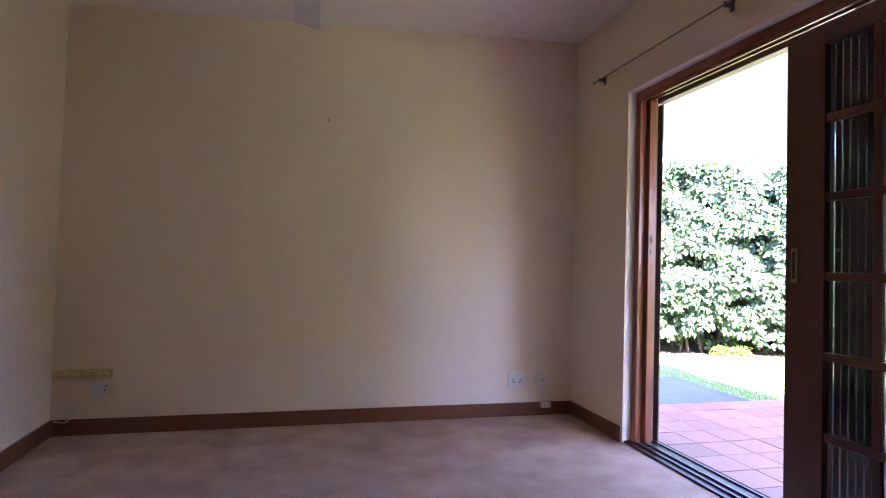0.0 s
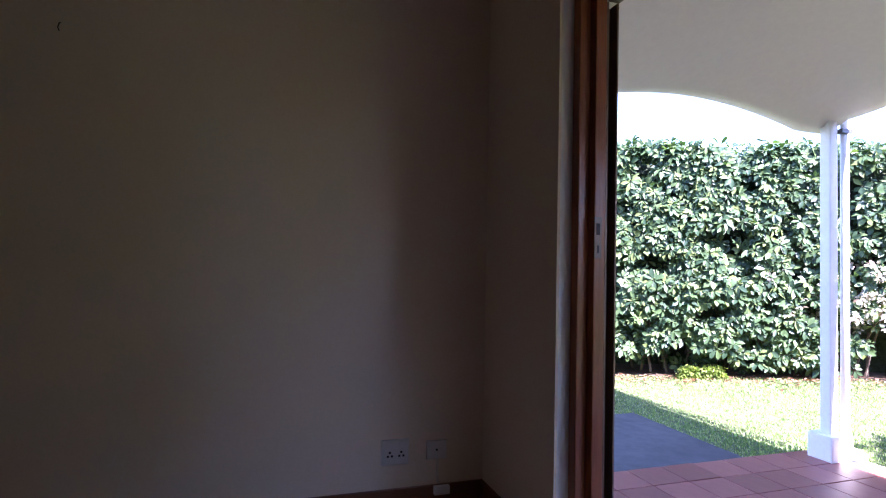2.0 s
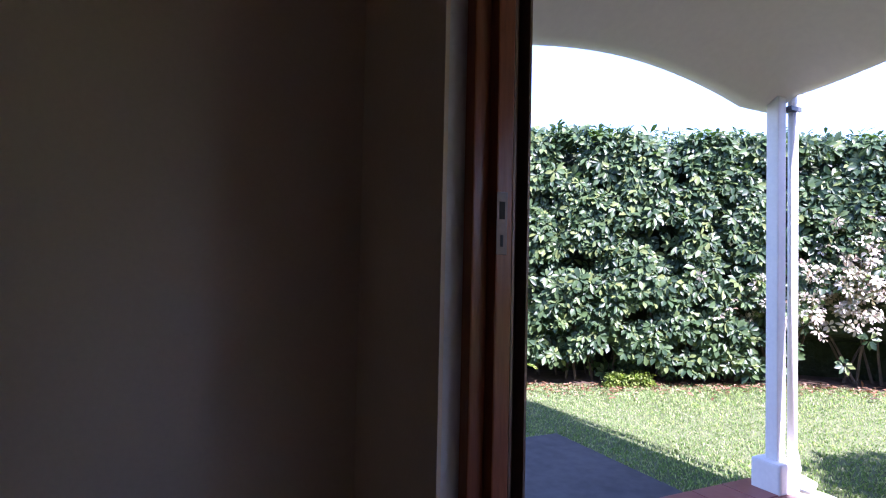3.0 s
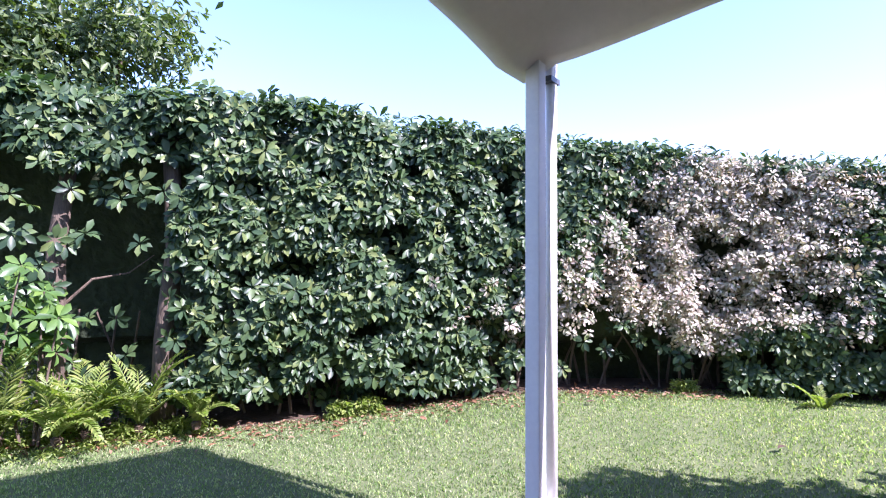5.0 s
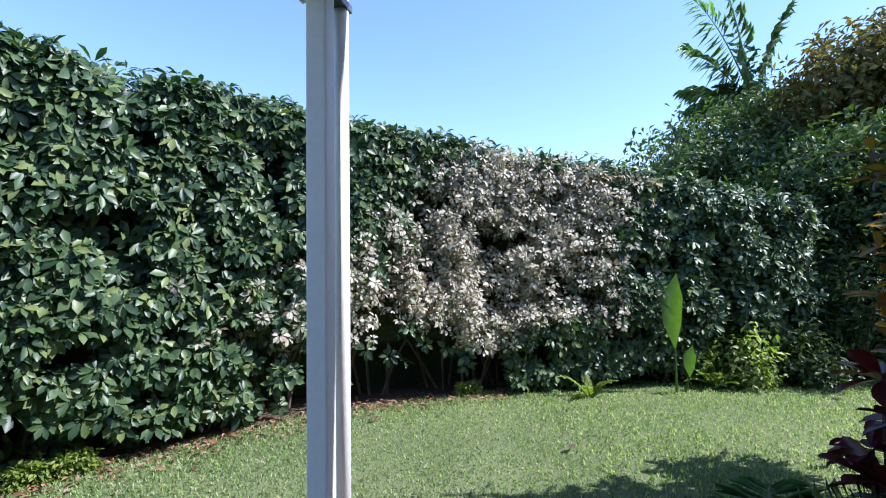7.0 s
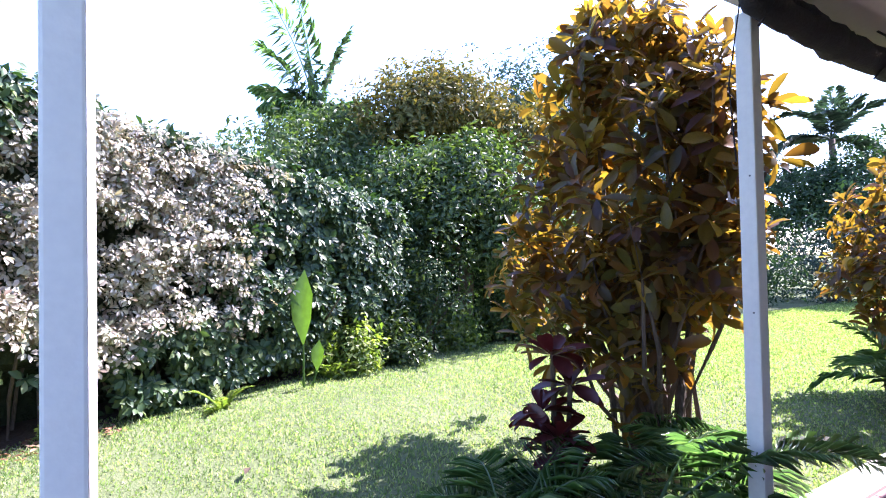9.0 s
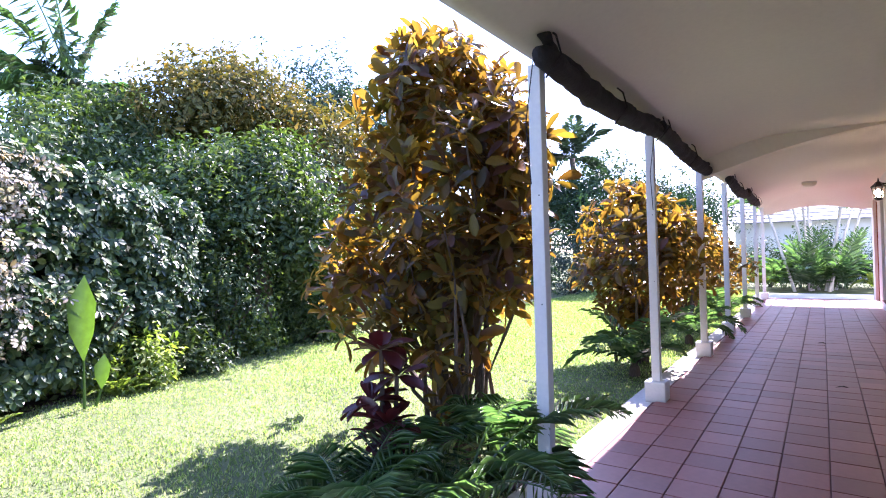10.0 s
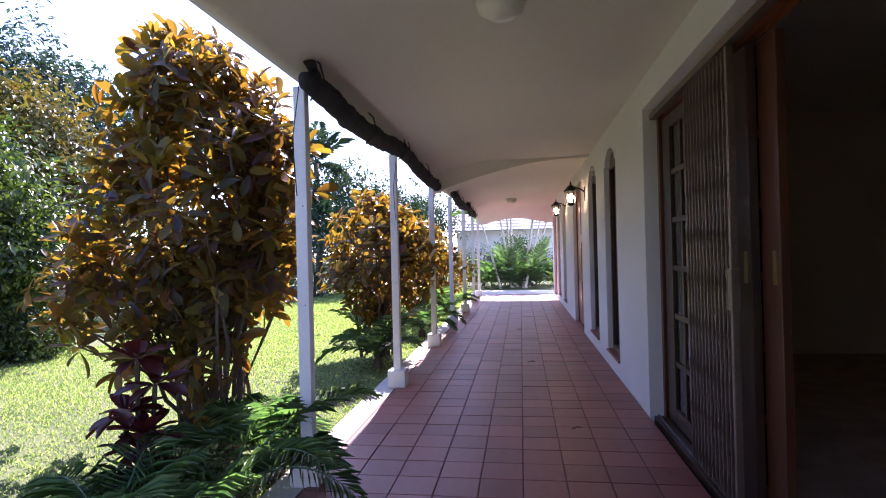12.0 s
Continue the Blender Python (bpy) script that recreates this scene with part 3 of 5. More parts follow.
def glazed_leaf(name, x, y0, cols, pane_w, wood, label, ribs_outside):
    """A sliding door leaf with six rows of reeded panes between stiles, rails and glazing bars."""
    e = thing(name, (x, y0, 0.03), label, "door")
    stile, bar, top = 0.19, 0.036, 2.18
    width = 2 * stile + cols * pane_w + (cols - 1) * bar
    part("stile", boxes((-0.02, 0.02, 0, stile, 0, top), bevel=0.004), wood, e)
    part("stile", boxes((-0.02, 0.02, width - stile, width, 0, top), bevel=0.004), wood, e)
    part("rail", boxes((-0.02, 0.02, stile, width - stile, top - 0.09, top), bevel=0.003), wood, e)
    part("rail", boxes((-0.02, 0.02, stile, width - stile, 0, 0.11), bevel=0.003), wood, e)
    rows = 6
    h = (top - 0.2 - 5 * bar) / rows
    for r in range(1, rows):
        z = 0.11 + r * h + (r - 1) * bar
        part("glazing_bar", boxes((-0.014, 0.014, stile, width - stile, z, z + bar), bevel=0.004), wood, e)
    for c in range(1, cols):
        y = stile + c * pane_w + (c - 1) * bar
        part("glazing_bar", boxes((-0.0135, 0.0135, y, y + bar, 0.11, top - 0.09), bevel=0.004), wood, e)
    for r in range(rows):
        for c in range(cols):
            y = stile + c * (pane_w + bar)
            z = 0.11 + r * (h + bar)
            part("pane", fluted_pane(y, y + pane_w, z, z + h, ribs_outside), FLUTED, e, "reeded clear glass").visible_shadow = False
    y = 0.05
    pull = part("handle", boxes((0.02, 0.026, y - 0.016, y + 0.016, 1.07, 1.22), bevel=0.002), BRASS, e, "recessed brass pull")
    part("recess", boxes((0.0262, 0.0268, y - 0.009, y + 0.009, 1.085, 1.205)), BLACK, pull)
    part("back_handle", boxes((-0.026, -0.02, y - 0.016, y + 0.016, 1.07, 1.22), bevel=0.002), BRASS, e)
    return e


glazed_leaf("sliding_door", 0.19, 2.83, 5, 0.2, SHADED, "varnished timber sliding door with reeded glass panes, slid open", True)
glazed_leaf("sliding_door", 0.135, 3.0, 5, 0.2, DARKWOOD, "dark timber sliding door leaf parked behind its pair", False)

# Folded trellis security gate.
gate = thing("security_gate", (0.055, 3.06, 0.02), "brown steel trellis security gate folded against the door", "security gate")
for i in range(13):
    y = i * 0.056
    part("bar", boxes((-0.006, 0.006, y, y + 0.016, 0, 2.2), bevel=0.002), STEEL, gate)
    if i < 12:
        bm = bmesh.new()
        for k in range(9):
            z = 0.12 + k * 0.245
            for sgn in (1, -1):
                q = tube([(0.012 * sgn, y + 0.008, z - 0.1 * sgn), (0.012 * sgn, y + 0.064, z + 0.1 * sgn)], 0.0022, 4)
                me = bpy.data.meshes.new("tmp")
                q.to_mesh(me)
                q.free()
                bm.from_mesh(me)
                bpy.data.meshes.remove(me)
        part("lattice", bm, STEEL, gate)
part("post", boxes((-0.016, 0.016, -0.035, -0.005, 0, 2.2), bevel=0.003), STEEL, gate)
part("lock_case", boxes((-0.02, 0.02, -0.04, 0.012, 0.95, 1.15), bevel=0.004), STEEL, gate)

# Curtain rod over the door.
rod = thing("curtain_rod", (0.31, 0, 2.49), "thin grey metal curtain rod on brackets over the door", "curtain rod")
part("rod", tube([(0, 1.28, 0), (0, 4.9, 0)], 0.0045, 8), ALU, rod)
for y in (1.34, 2.55, 3.8, 4.8):
    part("bracket", boxes((-0.05, 0.004, y - 0.008, y + 0.008, -0.012, 0.012), (-0.05, -0.044, y - 0.014, y + 0.014, -0.03, 0.03)), ALU, rod)
part("finial", tube([(0, 1.255, 0), (0, 1.265, 0), (0, 1.28, 0)], [0.004, 0.011, 0.006], 10), ALU, rod)

# ---- things on the end wall ----
Y = ROOM_Y0


def socket_plate(name, x0, x1, z0, z1, label, pins, mat=PLASTIC):
    e = thing(name, (x0, Y, z0), label, "socket")
    w, h = x1 - x0, z1 - z0
    part("plate", boxes((0, w, 0.0, 0.012, 0, h), bevel=0.003), mat, e)
    for px, pz in pins:
        part("pin_hole", boxes((px * w - 0.005, px * w + 0.005, 0.0122, 0.0128, pz * h - 0.005, pz * h + 0.005)), BLACK, e)
    return e


sock = socket_plate("double_socket", 0.655, 0.79, 0.215, 0.335, "white double wall socket with rocker switches", [(0.2, 0.35), (0.35, 0.35), (0.28, 0.5), (0.62, 0.35), (0.77, 0.35), (0.7, 0.5)])
part("rocker", boxes((0.02, 0.05, 0.012, 0.017, 0.09, 0.11), bevel=0.002), PLASTIC, sock)
part("rocker", boxes((0.085, 0.115, 0.012, 0.017, 0.09, 0.11), bevel=0.002), PLASTIC, sock)
ph = socket_plate("telephone_plate", 0.46, 0.565, 0.225, 0.315, "white telephone wall plate with a cable hanging down", [(0.5, 0.5)])
part("cable", tube([(0.045, 0.008, 0), (0.05, 0.014, -0.06), (0.042, 0.014, -0.12)], 0.003, 6), PLASTIC, ph)
part("junction_box", boxes((-0.01, 0.07, 0.018, 0.045, -0.165, -0.125), bevel=0.004), PLASTIC, ph)
strip = thing("power_strip", (3.48, Y, 0.35), "yellowed five-way power strip fixed to the wall", "power strip")
part("body", boxes((0, 0.33, 0.0, 0.035, 0, 0.06), bevel=0.006), YELLOWED, strip)
for i in range(5):
    part("outlet", boxes((0.03 + i * 0.062, 0.036 + i * 0.062, 0.0352, 0.0358, 0.02, 0.028), (0.046 + i * 0.062, 0.052 + i * 0.062, 0.0352, 0.0358, 0.02, 0.028), (0.038 + i * 0.062, 0.044 + i * 0.062, 0.0352, 0.0358, 0.038, 0.046)), BLACK, strip)
s2 = socket_plate("wall_socket", 3.49, 3.6, 0.235, 0.325, "white wall socket with a grey plug in it", [(0.25, 0.5), (0.2, 0.75)])
part("plug", boxes((0.04, 0.1, 0.012, 0.05, 0.03, 0.07), bevel=0.008), PLASTIC, s2)
part("flex", tube([(0.08, 0.05, 0.04), (0.14, 0.06, 0.0), (0.2, 0.04, -0.12), (0.24, 0.03, -0.15), (0.3, 0.03, -0.14)], 0.004, 6), PLASTIC, s2)
hk = thing("picture_hook", (2.18, Y, 2.13), "small bent picture hook in the wall", "hook")
part("pin", tube([(0, 0, 0.02), (0, 0.015, 0.012), (0.004, 0.018, -0.008), (0, 0.012, -0.02)], 0.003, 6), IRON, hk)
bp = thing("blank_plate", (ROOM_X1, 1.0, 1.08), "small grey wall plate near the corner", "wall plate")
part("plate", boxes((-0.012, 0.0, -0.04, 0.04, 0, 0.09), bevel=0.003), PLASTIC, bp)

# Ceiling fan.
fan = thing("ceiling_fan", (2.36, 3.0, 2.24), "white three-blade ceiling fan on a short rod, at rest", "ceiling fan")
part("downrod", tube([(0, 0, 0.08), (0, 0, 0.54)], 0.012, 10), PLASTIC, fan)
part("canopy", lathe([(0.015, 0.47), (0.05, 0.5), (0.065, 0.562)]), PLASTIC, fan, smooth=True)
part("motor", lathe([(0.03, -0.06), (0.09, -0.05), (0.12, 0.0), (0.11, 0.05), (0.04, 0.08)], 24), PLASTIC, fan, smooth=True)
for k in range(3):
    a = radians(-91 + 120 * k)
    bm = boxes((0.2, 0.78, -0.06, 0.06, -0.005, 0.005), bevel=0.004)
    bmesh.ops.rotate(bm, verts=bm.verts, matrix=Matrix.Rotation(a, 3, "Z") @ Matrix.Rotation(radians(10), 3, "X"))
    blade = part("blade", bm, PLASTIC, fan)
    bm = boxes((0.1, 0.24, -0.018, 0.018, -0.014, -0.006), bevel=0.003)
    bmesh.ops.rotate(bm, verts=bm.verts, matrix=Matrix.Rotation(a, 3, "Z"))
    part("blade_bracket", bm, IRON, blade)


# ---- windows and doors along the veranda ----
def arched_window(y0, y1, sill, head, n):
    e = thing(f"window_{n}", (0.055, 0, 0), "narrow arched window with a dark timber frame", "window", kind="structure")
    r = (y1 - y0) / 2
    top = head - 0.75 * r
    part("window_frame", boxes((0, 0.06, y0, y0 + 0.06, sill, top + 0.1), (0, 0.06, y1 - 0.06, y1, sill, top + 0.1), (0, 0.06, y0 + 0.06, y1 - 0.06, sill, sill + 0.07),
         (0, 0.06, y0, y1, top + 0.1, head + 0.02), (0.005, 0.055, (y0 + y1) / 2 - 0.02, (y0 + y1) / 2 + 0.02, sill + 0.07, top + 0.1)), DARKWOOD, e)
    part("window_sill", boxes((-0.075, 0, y0 + 0.002, y1 - 0.002, sill, sill + 0.02), bevel=0.004), TILE, e, "terracotta sill tiles")
    for a, b in ((y0 + 0.06, (y0 + y1) / 2 - 0.02), ((y0 + y1) / 2 + 0.02, y1 - 0.06)):
        part("pane", boxes((0.027, 0.033, a, b, sill + 0.07, top + 0.1)), GLASS, e)


def panel_door(y0, y1, head, n):
    e = thing(f"door_{n}", (0.05, 0, 0), "closed red-brown panelled timber door in a recess", "door", kind="structure")
    part("frame", boxes((0, 0.08, y0, y0 + 0.06, 0, head), (0, 0.08, y1 - 0.06, y1, 0, head), (0, 0.08, y0 + 0.06, y1 - 0.06, head - 0.06, head)), TIMBER, e)
    leaf = part("leaf", boxes((0.02, 0.06, y0 + 0.06, y1 - 0.06, 0.02, head - 0.06), bevel=0.003), TIMBER, e)
    w = (y1 - y0 - 0.12)
    for r in range(3):
        for c in range(2):
            a = y0 + 0.06 + 0.1 + c * (w - 0.1) / 2
            part("panel", boxes((0.008, 0.02, a, a + (w - 0.3) / 2, 0.2 + r * 0.66, 0.2 + r * 0.66 + 0.54), bevel=0.006), TIMBER, leaf)
    part("door_handle", tube([(-0.03, y0 + 0.14, 1.02), (-0.03, y0 + 0.24, 1.02)], 0.009, 8), BRASS, e)
    part("step", boxes((-0.05, 0.0, y0 + 0.002, y1 - 0.002, -0.01, 0.02)), TILE, e)


n_win, n_door = 0, 1
for y0, y1, sill, head, arched in OPENINGS:
    if arched:
        n_win += 1
        arched_window(y0, y1, sill, head, n_win)
    else:
        n_door += 1
        panel_door(y0, y1, head, n_door)


# ---- lanterns and ceiling lights ----
def lantern(y, z):
    e = thing("wall_lantern", (-0.2, y, z), "black iron wall lantern with a lit warm bulb", "wall lamp", "lanterns on the veranda wall")
    part("back_plate", boxes((0.188, 0.2, -0.035, 0.035, -0.08, 0.12), bevel=0.004), IRON, e)
    part("arm", tube([(0.19, 0, 0.05), (0.12, 0, 0.1), (0.05, 0, 0.12), (0, 0, 0.14)], [0.013, 0.011, 0.01, 0.012], 8), IRON, e)
    part("cap", lathe([(0.1, 0.06), (0.105, 0.07), (0.07, 0.1), (0.035, 0.14), (0.015, 0.155)], 6), IRON, e)
    part("finial", lathe([(0.008, 0.155), (0.014, 0.17), (0.009, 0.185), (0.004, 0.21)], 8), IRON, e)
    part("base", lathe([(0.015, -0.15), (0.045, -0.135), (0.055, -0.12), (0.058, -0.11)], 6), IRON, e)
    for k in range(6):
        a = 2 * math.pi * k / 6
        part("cage_bar", tube([(0.057 * math.cos(a), 0.057 * math.sin(a), -0.11), (0.088 * math.cos(a), 0.088 * math.sin(a), 0.06)], 0.005, 5), IRON, e)
    g = part("glass", lathe([(0.053, -0.11), (0.084, 0.06)], 6), GLASS, e)
    g.visible_shadow = False
    part("bulb", lathe([(0.012, -0.1), (0.022, -0.06), (0.032, -0.02), (0.022, 0.015), (0.006, 0.03)], 12), WARM, e, "glowing warm white bulb", smooth=True)
    return e


first = lantern(8.4, 2.05)
copy_thing(first, Matrix.Translation((-0.2, 11.7, 2.1)))


def bowl_light(x, y):
    e = thing("ceiling_light", (x, y, CEIL), "round opal glass bowl light on the soffit", "ceiling light", "lights under the veranda soffit")
    part("bowl", lathe([(0.02, -0.115), (0.07, -0.105), (0.11, -0.075), (0.125, -0.03)], 24), OPAL, e, smooth=True)
    part("rim", lathe([(0.132, -0.03), (0.135, -0.02), (0.12, 0.0)], 24), PLASTIC, e)
    return e


b1 = bowl_light(-1.0, 2.97)
copy_thing(b1, Matrix.Translation((-1.13, 13.6, CEIL)))

# ---- rolled shade-cloth blinds ----
def rolled_blind(y0, y1, sag, rise):
    e = thing("rolled_blind", (VER_X + 0.075, 0, 0), "dark shade-cloth blind rolled up and sagging under the soffit", "blind", "rolled blinds")
    rng = np.random.default_rng(int(y0 * 10))
    n = 40
    for name, off, rad in (("roll", 0.0, 0.068), ("fold", 0.08, 0.03)):
        pts, rr = [], []
        for i in range(n + 1):
            u = i / n
            y = y0 + (y1 - y0) * u
            z = 2.255 + rise * (u - 0.5) - sag * math.sin(u * math.pi) + off * (1 - 0.6 * math.sin(u * math.pi)) + rng.normal(0, 0.006)
            pts.append((rng.normal(0, 0.006) + (0.01 if off else 0), y, z))
            rr.append(rad * (0.8 + 0.25 * math.sin(u * math.pi)) * (0.5 if i in (0, n) else 1) + rng.normal(0, 0.004))
        part(name, tube(pts, rr, 10), BLIND, e, smooth=True)
    for u in (0.04, 0.5, 0.96):
        y = y0 + (y1 - y0) * u
        z = 2.255 + rise * (u - 0.5) - sag * math.sin(u * math.pi)
        part("tie", tube([(0.0, y, z - 0.1), (0.085, y, z), (0.06, y, z + 0.1), (0, y, z + 0.16)], 0.006, 6), BLIND, e)
    part("cord", tube([(-0.03, y0 + 0.02, 2.22), (-0.06, y0 - 0.02, 1.9), (-0.05, y0, 1.6)], 0.003, 5), BLIND, e)
    return e


rolled_blind(3.1, 5.5, 0.05, 0.03)
rolled_blind(5.45, 8.1, 0.04, -0.12)
rolled_blind(9.75, 12.0, 0.05, -0.1)
rolled_blind(12.1, 14.2, 0.06, -0.12)

# ================= garden =================
HEDGE_LINE = [(-0.2, -3.5), (-1.75, -2.6), (-2.35, -1.95), (-2.95, -1.45), (-4.05, -0.6), (-5.1, 0.5), (-5.75, 1.7), (-6.2, 2.9), (-6.6, 4.0)]


def hedge_height(s):
    return np.interp(s, [0, 0.3, 0.65, 0.88, 1.0], [2.56, 2.53, 2.3, 2.0, 1.78])


def build_hedge():
    rng = np.random.default_rng(5)
    e = thing("hedge", (-4.0, -0.6, 0.0), "tall clipped umbrella-plant hedge with a bleached dry patch", "hedge")
    o = np.array([-4.0, -0.6, 0.0])
    n = 17500
    s = rng.uniform(0, 1, n)
    xy, tan, length = polyline(HEDGE_LINE, s)
    nor = np.stack([tan[:, 1], -tan[:, 0]], 1)
    nor *= np.sign(nor[:, :1] + 1e-6)
    h = hedge_height(s)
    top = rng.uniform(0, 1, n) < 0.16
    lump = np.array([noise.noise(Vector((a * 1.1, b * 1.1, c * 1.3))) for a, b, c in zip(xy[:, 0], xy[:, 1], rng.uniform(0, 2, n))])
    zf = rng.uniform(0.0, 1, n) ** 0.85
    # The foot of the hedge is hollow: fewer clusters there, set further back.
    foot = 0.24 + 0.08 * np.sin(s * 23) + 0.06 * np.sin(s * 57)
    z = np.where(top, h + rng.normal(0, 0.05, n), 0.1 + zf * (h - 0.1))
    depth = np.where(top, rng.uniform(0, 1.0, n), np.abs(rng.normal(0, 0.1, n)) + 0.05 * lump)
    low = (z < foot) & ~top
    hollow = (np.abs(xy[:, 1] - 0.42) < 0.75) & (z < 0.74 + 0.12 * np.sin(xy[:, 1] * 5))
    gap = np.array([noise.noise(Vector((a * 3.1, b * 3.1, c * 3.6))) for a, b, c in zip(xy[:, 0], xy[:, 1], z)])
    keep = ~(low & (rng.uniform(0, 1, n) < 0.82)) & ~(hollow & (rng.uniform(0, 1, n) < 0.95)) & ((gap > -0.13) | (rng.uniform(0, 1, n) < 0.18))
    # Near the house the face opens on a dark hollow with bare trunks.
    ragged = 0.35 * np.array([noise.noise(Vector((a * 2.3, 5.0, c * 2.3))) for a, c in zip(xy[:, 0], z)])
    keep &= ~((xy[:, 0] + ragged > -2.2) & (z > 0.3) & (z < 2.0 + ragged) & (rng.uniform(0, 1, n) < 0.96))
    depth = depth + np.clip(-gap, 0, 1) * 0.22
    depth = np.where(low, depth + 0.25, depth)
    dryness = np.exp(-(np.abs(xy[:, 1] - 1.12 - 0.5 * (z - 1.5)) / (1.5 - 0.3 * z)) ** 4) * (z > 0.68 + 0.16 * np.sin(xy[:, 1] * 5)) * (z < h - 0.04)
    depth = depth - (0.1 * (z / h) + 0.13 * np.clip(z / h / 0.4, 0, 1)) * (1 - low)
    p = np.stack([xy[:, 0] - nor[:, 0] * depth, xy[:, 1] - nor[:, 1] * depth, z], 1)
    ax = np.stack([nor[:, 0], nor[:, 1], np.full(n, 0.55)], 1) * np.where(top, 0.4, 1)[:, None]
    ax[:, 2] = np.where(top, 1.0, ax[:, 2])
    ax = ax + rng.normal(0, 0.36, (n, 3))
    dry = keep & (rng.uniform(0, 1, n) < dryness * 1.1)
    green = keep & ~dry
    for name, sel, mat, size, per, label in (("green_leaves", green, HEDGE, 0.094, 8, "glossy dark green leaflets in clusters"), ("dry_leaves", dry, PALE, 0.056, 8, "bleached pale cream leaves")):
        twice = 2 if name == "dry_leaves" else 1
        at, facing, along = np.repeat(p[sel] - o, twice, 0), np.repeat(ax[sel], twice, 0), np.repeat(s[sel], twice)
        at = at + rng.normal(0, 0.05, at.shape) * (twice - 1)
        lp, la, ln, ll = umbels(rng, at, facing, per, rng.uniform(0.75, 1.25, len(at)) * size * np.interp(along, [0, 0.3, 0.6, 1], [1.1, 0.95, 0.9, 0.84]))
        tagged(part(name, leaf_mesh(name, lp, la, ln, ll, ll * rng.uniform(0.42, 0.58, len(ll))), mat, e, label), kind="stuff")
    # New growth standing above the clipped top and tufts breaking the face.
    m = 420
    s2 = rng.uniform(0, 1, m)
    xy2, tan2, _ = polyline(HEDGE_LINE, s2)
    nor2 = np.stack([tan2[:, 1], -tan2[:, 0]], 1) * np.sign(tan2[:, 1:2] + 1e-6)
    d2 = rng.uniform(-0.02, 0.7, m)
    p2 = np.stack([xy2[:, 0] - nor2[:, 0] * d2, xy2[:, 1] - nor2[:, 1] * d2, hedge_height(s2) + rng.uniform(0.02, 0.13, m)], 1)
    lp, la, ln, ll = umbels(rng, p2 - o, rng.normal(0, 0.45, (m, 3)) + [0, 0, 1], 5, rng.uniform(0.06, 0.12, m), 0.6)
    tagged(part("new_growth", leaf_mesh("new_growth", lp, la, ln, ll, ll * 0.36), HEDGE, e, "upright new shoots along the top"), kind="stuff")
    # Inner mass behind the leaves: one sheet, the hedge's inner shade in its colour.
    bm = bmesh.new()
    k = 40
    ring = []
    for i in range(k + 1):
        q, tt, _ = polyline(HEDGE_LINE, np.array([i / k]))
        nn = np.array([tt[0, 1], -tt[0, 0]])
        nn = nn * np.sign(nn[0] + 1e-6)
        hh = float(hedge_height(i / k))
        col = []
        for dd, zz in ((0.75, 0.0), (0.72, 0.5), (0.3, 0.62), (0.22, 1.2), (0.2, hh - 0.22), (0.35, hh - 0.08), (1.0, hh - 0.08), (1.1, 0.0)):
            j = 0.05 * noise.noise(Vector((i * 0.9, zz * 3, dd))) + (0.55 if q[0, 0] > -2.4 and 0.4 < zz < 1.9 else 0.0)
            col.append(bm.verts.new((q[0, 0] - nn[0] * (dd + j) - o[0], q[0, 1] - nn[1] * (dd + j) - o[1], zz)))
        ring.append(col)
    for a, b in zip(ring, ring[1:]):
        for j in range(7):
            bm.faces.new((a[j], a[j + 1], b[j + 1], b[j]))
    part("inner_shade", bm, CORE, e, "dense inner foliage as one sheet, coloured dark for its shade")
    # Bare stems in the hollow foot.
    for i in range(70):
        ss = rng.uniform(0.08, 0.92)
        q, tt, _ = polyline(HEDGE_LINE, np.array([ss]))
        nn = np.array([tt[0, 1], -tt[0, 0]])
        nn = nn * np.sign(nn[0] + 1e-6)
        d = rng.uniform(0.3, 0.6)
        b = np.array([q[0, 0] - nn[0] * d, q[0, 1] - nn[1] * d]) - o[:2]
        l = rng.normal(0, 0.2, 2)
        part("stem", tube([(b[0], b[1], 0), (b[0] + l[0] * 0.4, b[1] + l[1] * 0.4, 0.4), (b[0] + l[0] + nn[0] * 0.15, b[1] + l[1] + nn[1] * 0.15, 0.9)], [0.016, 0.012, 0.008], 5), BARK, e)


build_hedge()
# Bare soil under the hedge.
bm = bmesh.new()
prev = None
for i in range(49):
    q, tt, _ = polyline(HEDGE_LINE, np.array([i / 48]))
    nn = np.array([tt[0, 1], -tt[0, 0]])
    nn = nn * np.sign(nn[0] + 1e-6)
    w = -0.1 + 0.14 * noise.noise(Vector((i * 0.7, 0, 0)))
    row = []
    for f in (w, -0.3, -1.1):
        x, y = q[0, 0] + nn[0] * f, q[0, 1] + nn[1] * f
        row.append(bm.verts.new((x, y, float(lawn_z(np.array(x), np.array(y))) + 0.008)))
    if prev:
        for a in range(2):
            bm.faces.new((prev[a], prev[a + 1], row[a + 1], row[a]))
    prev = row
tagged(part("ground_bed", bm, SOIL), "bare soil and dry leaf litter under the hedge", "soil", kind="structure")


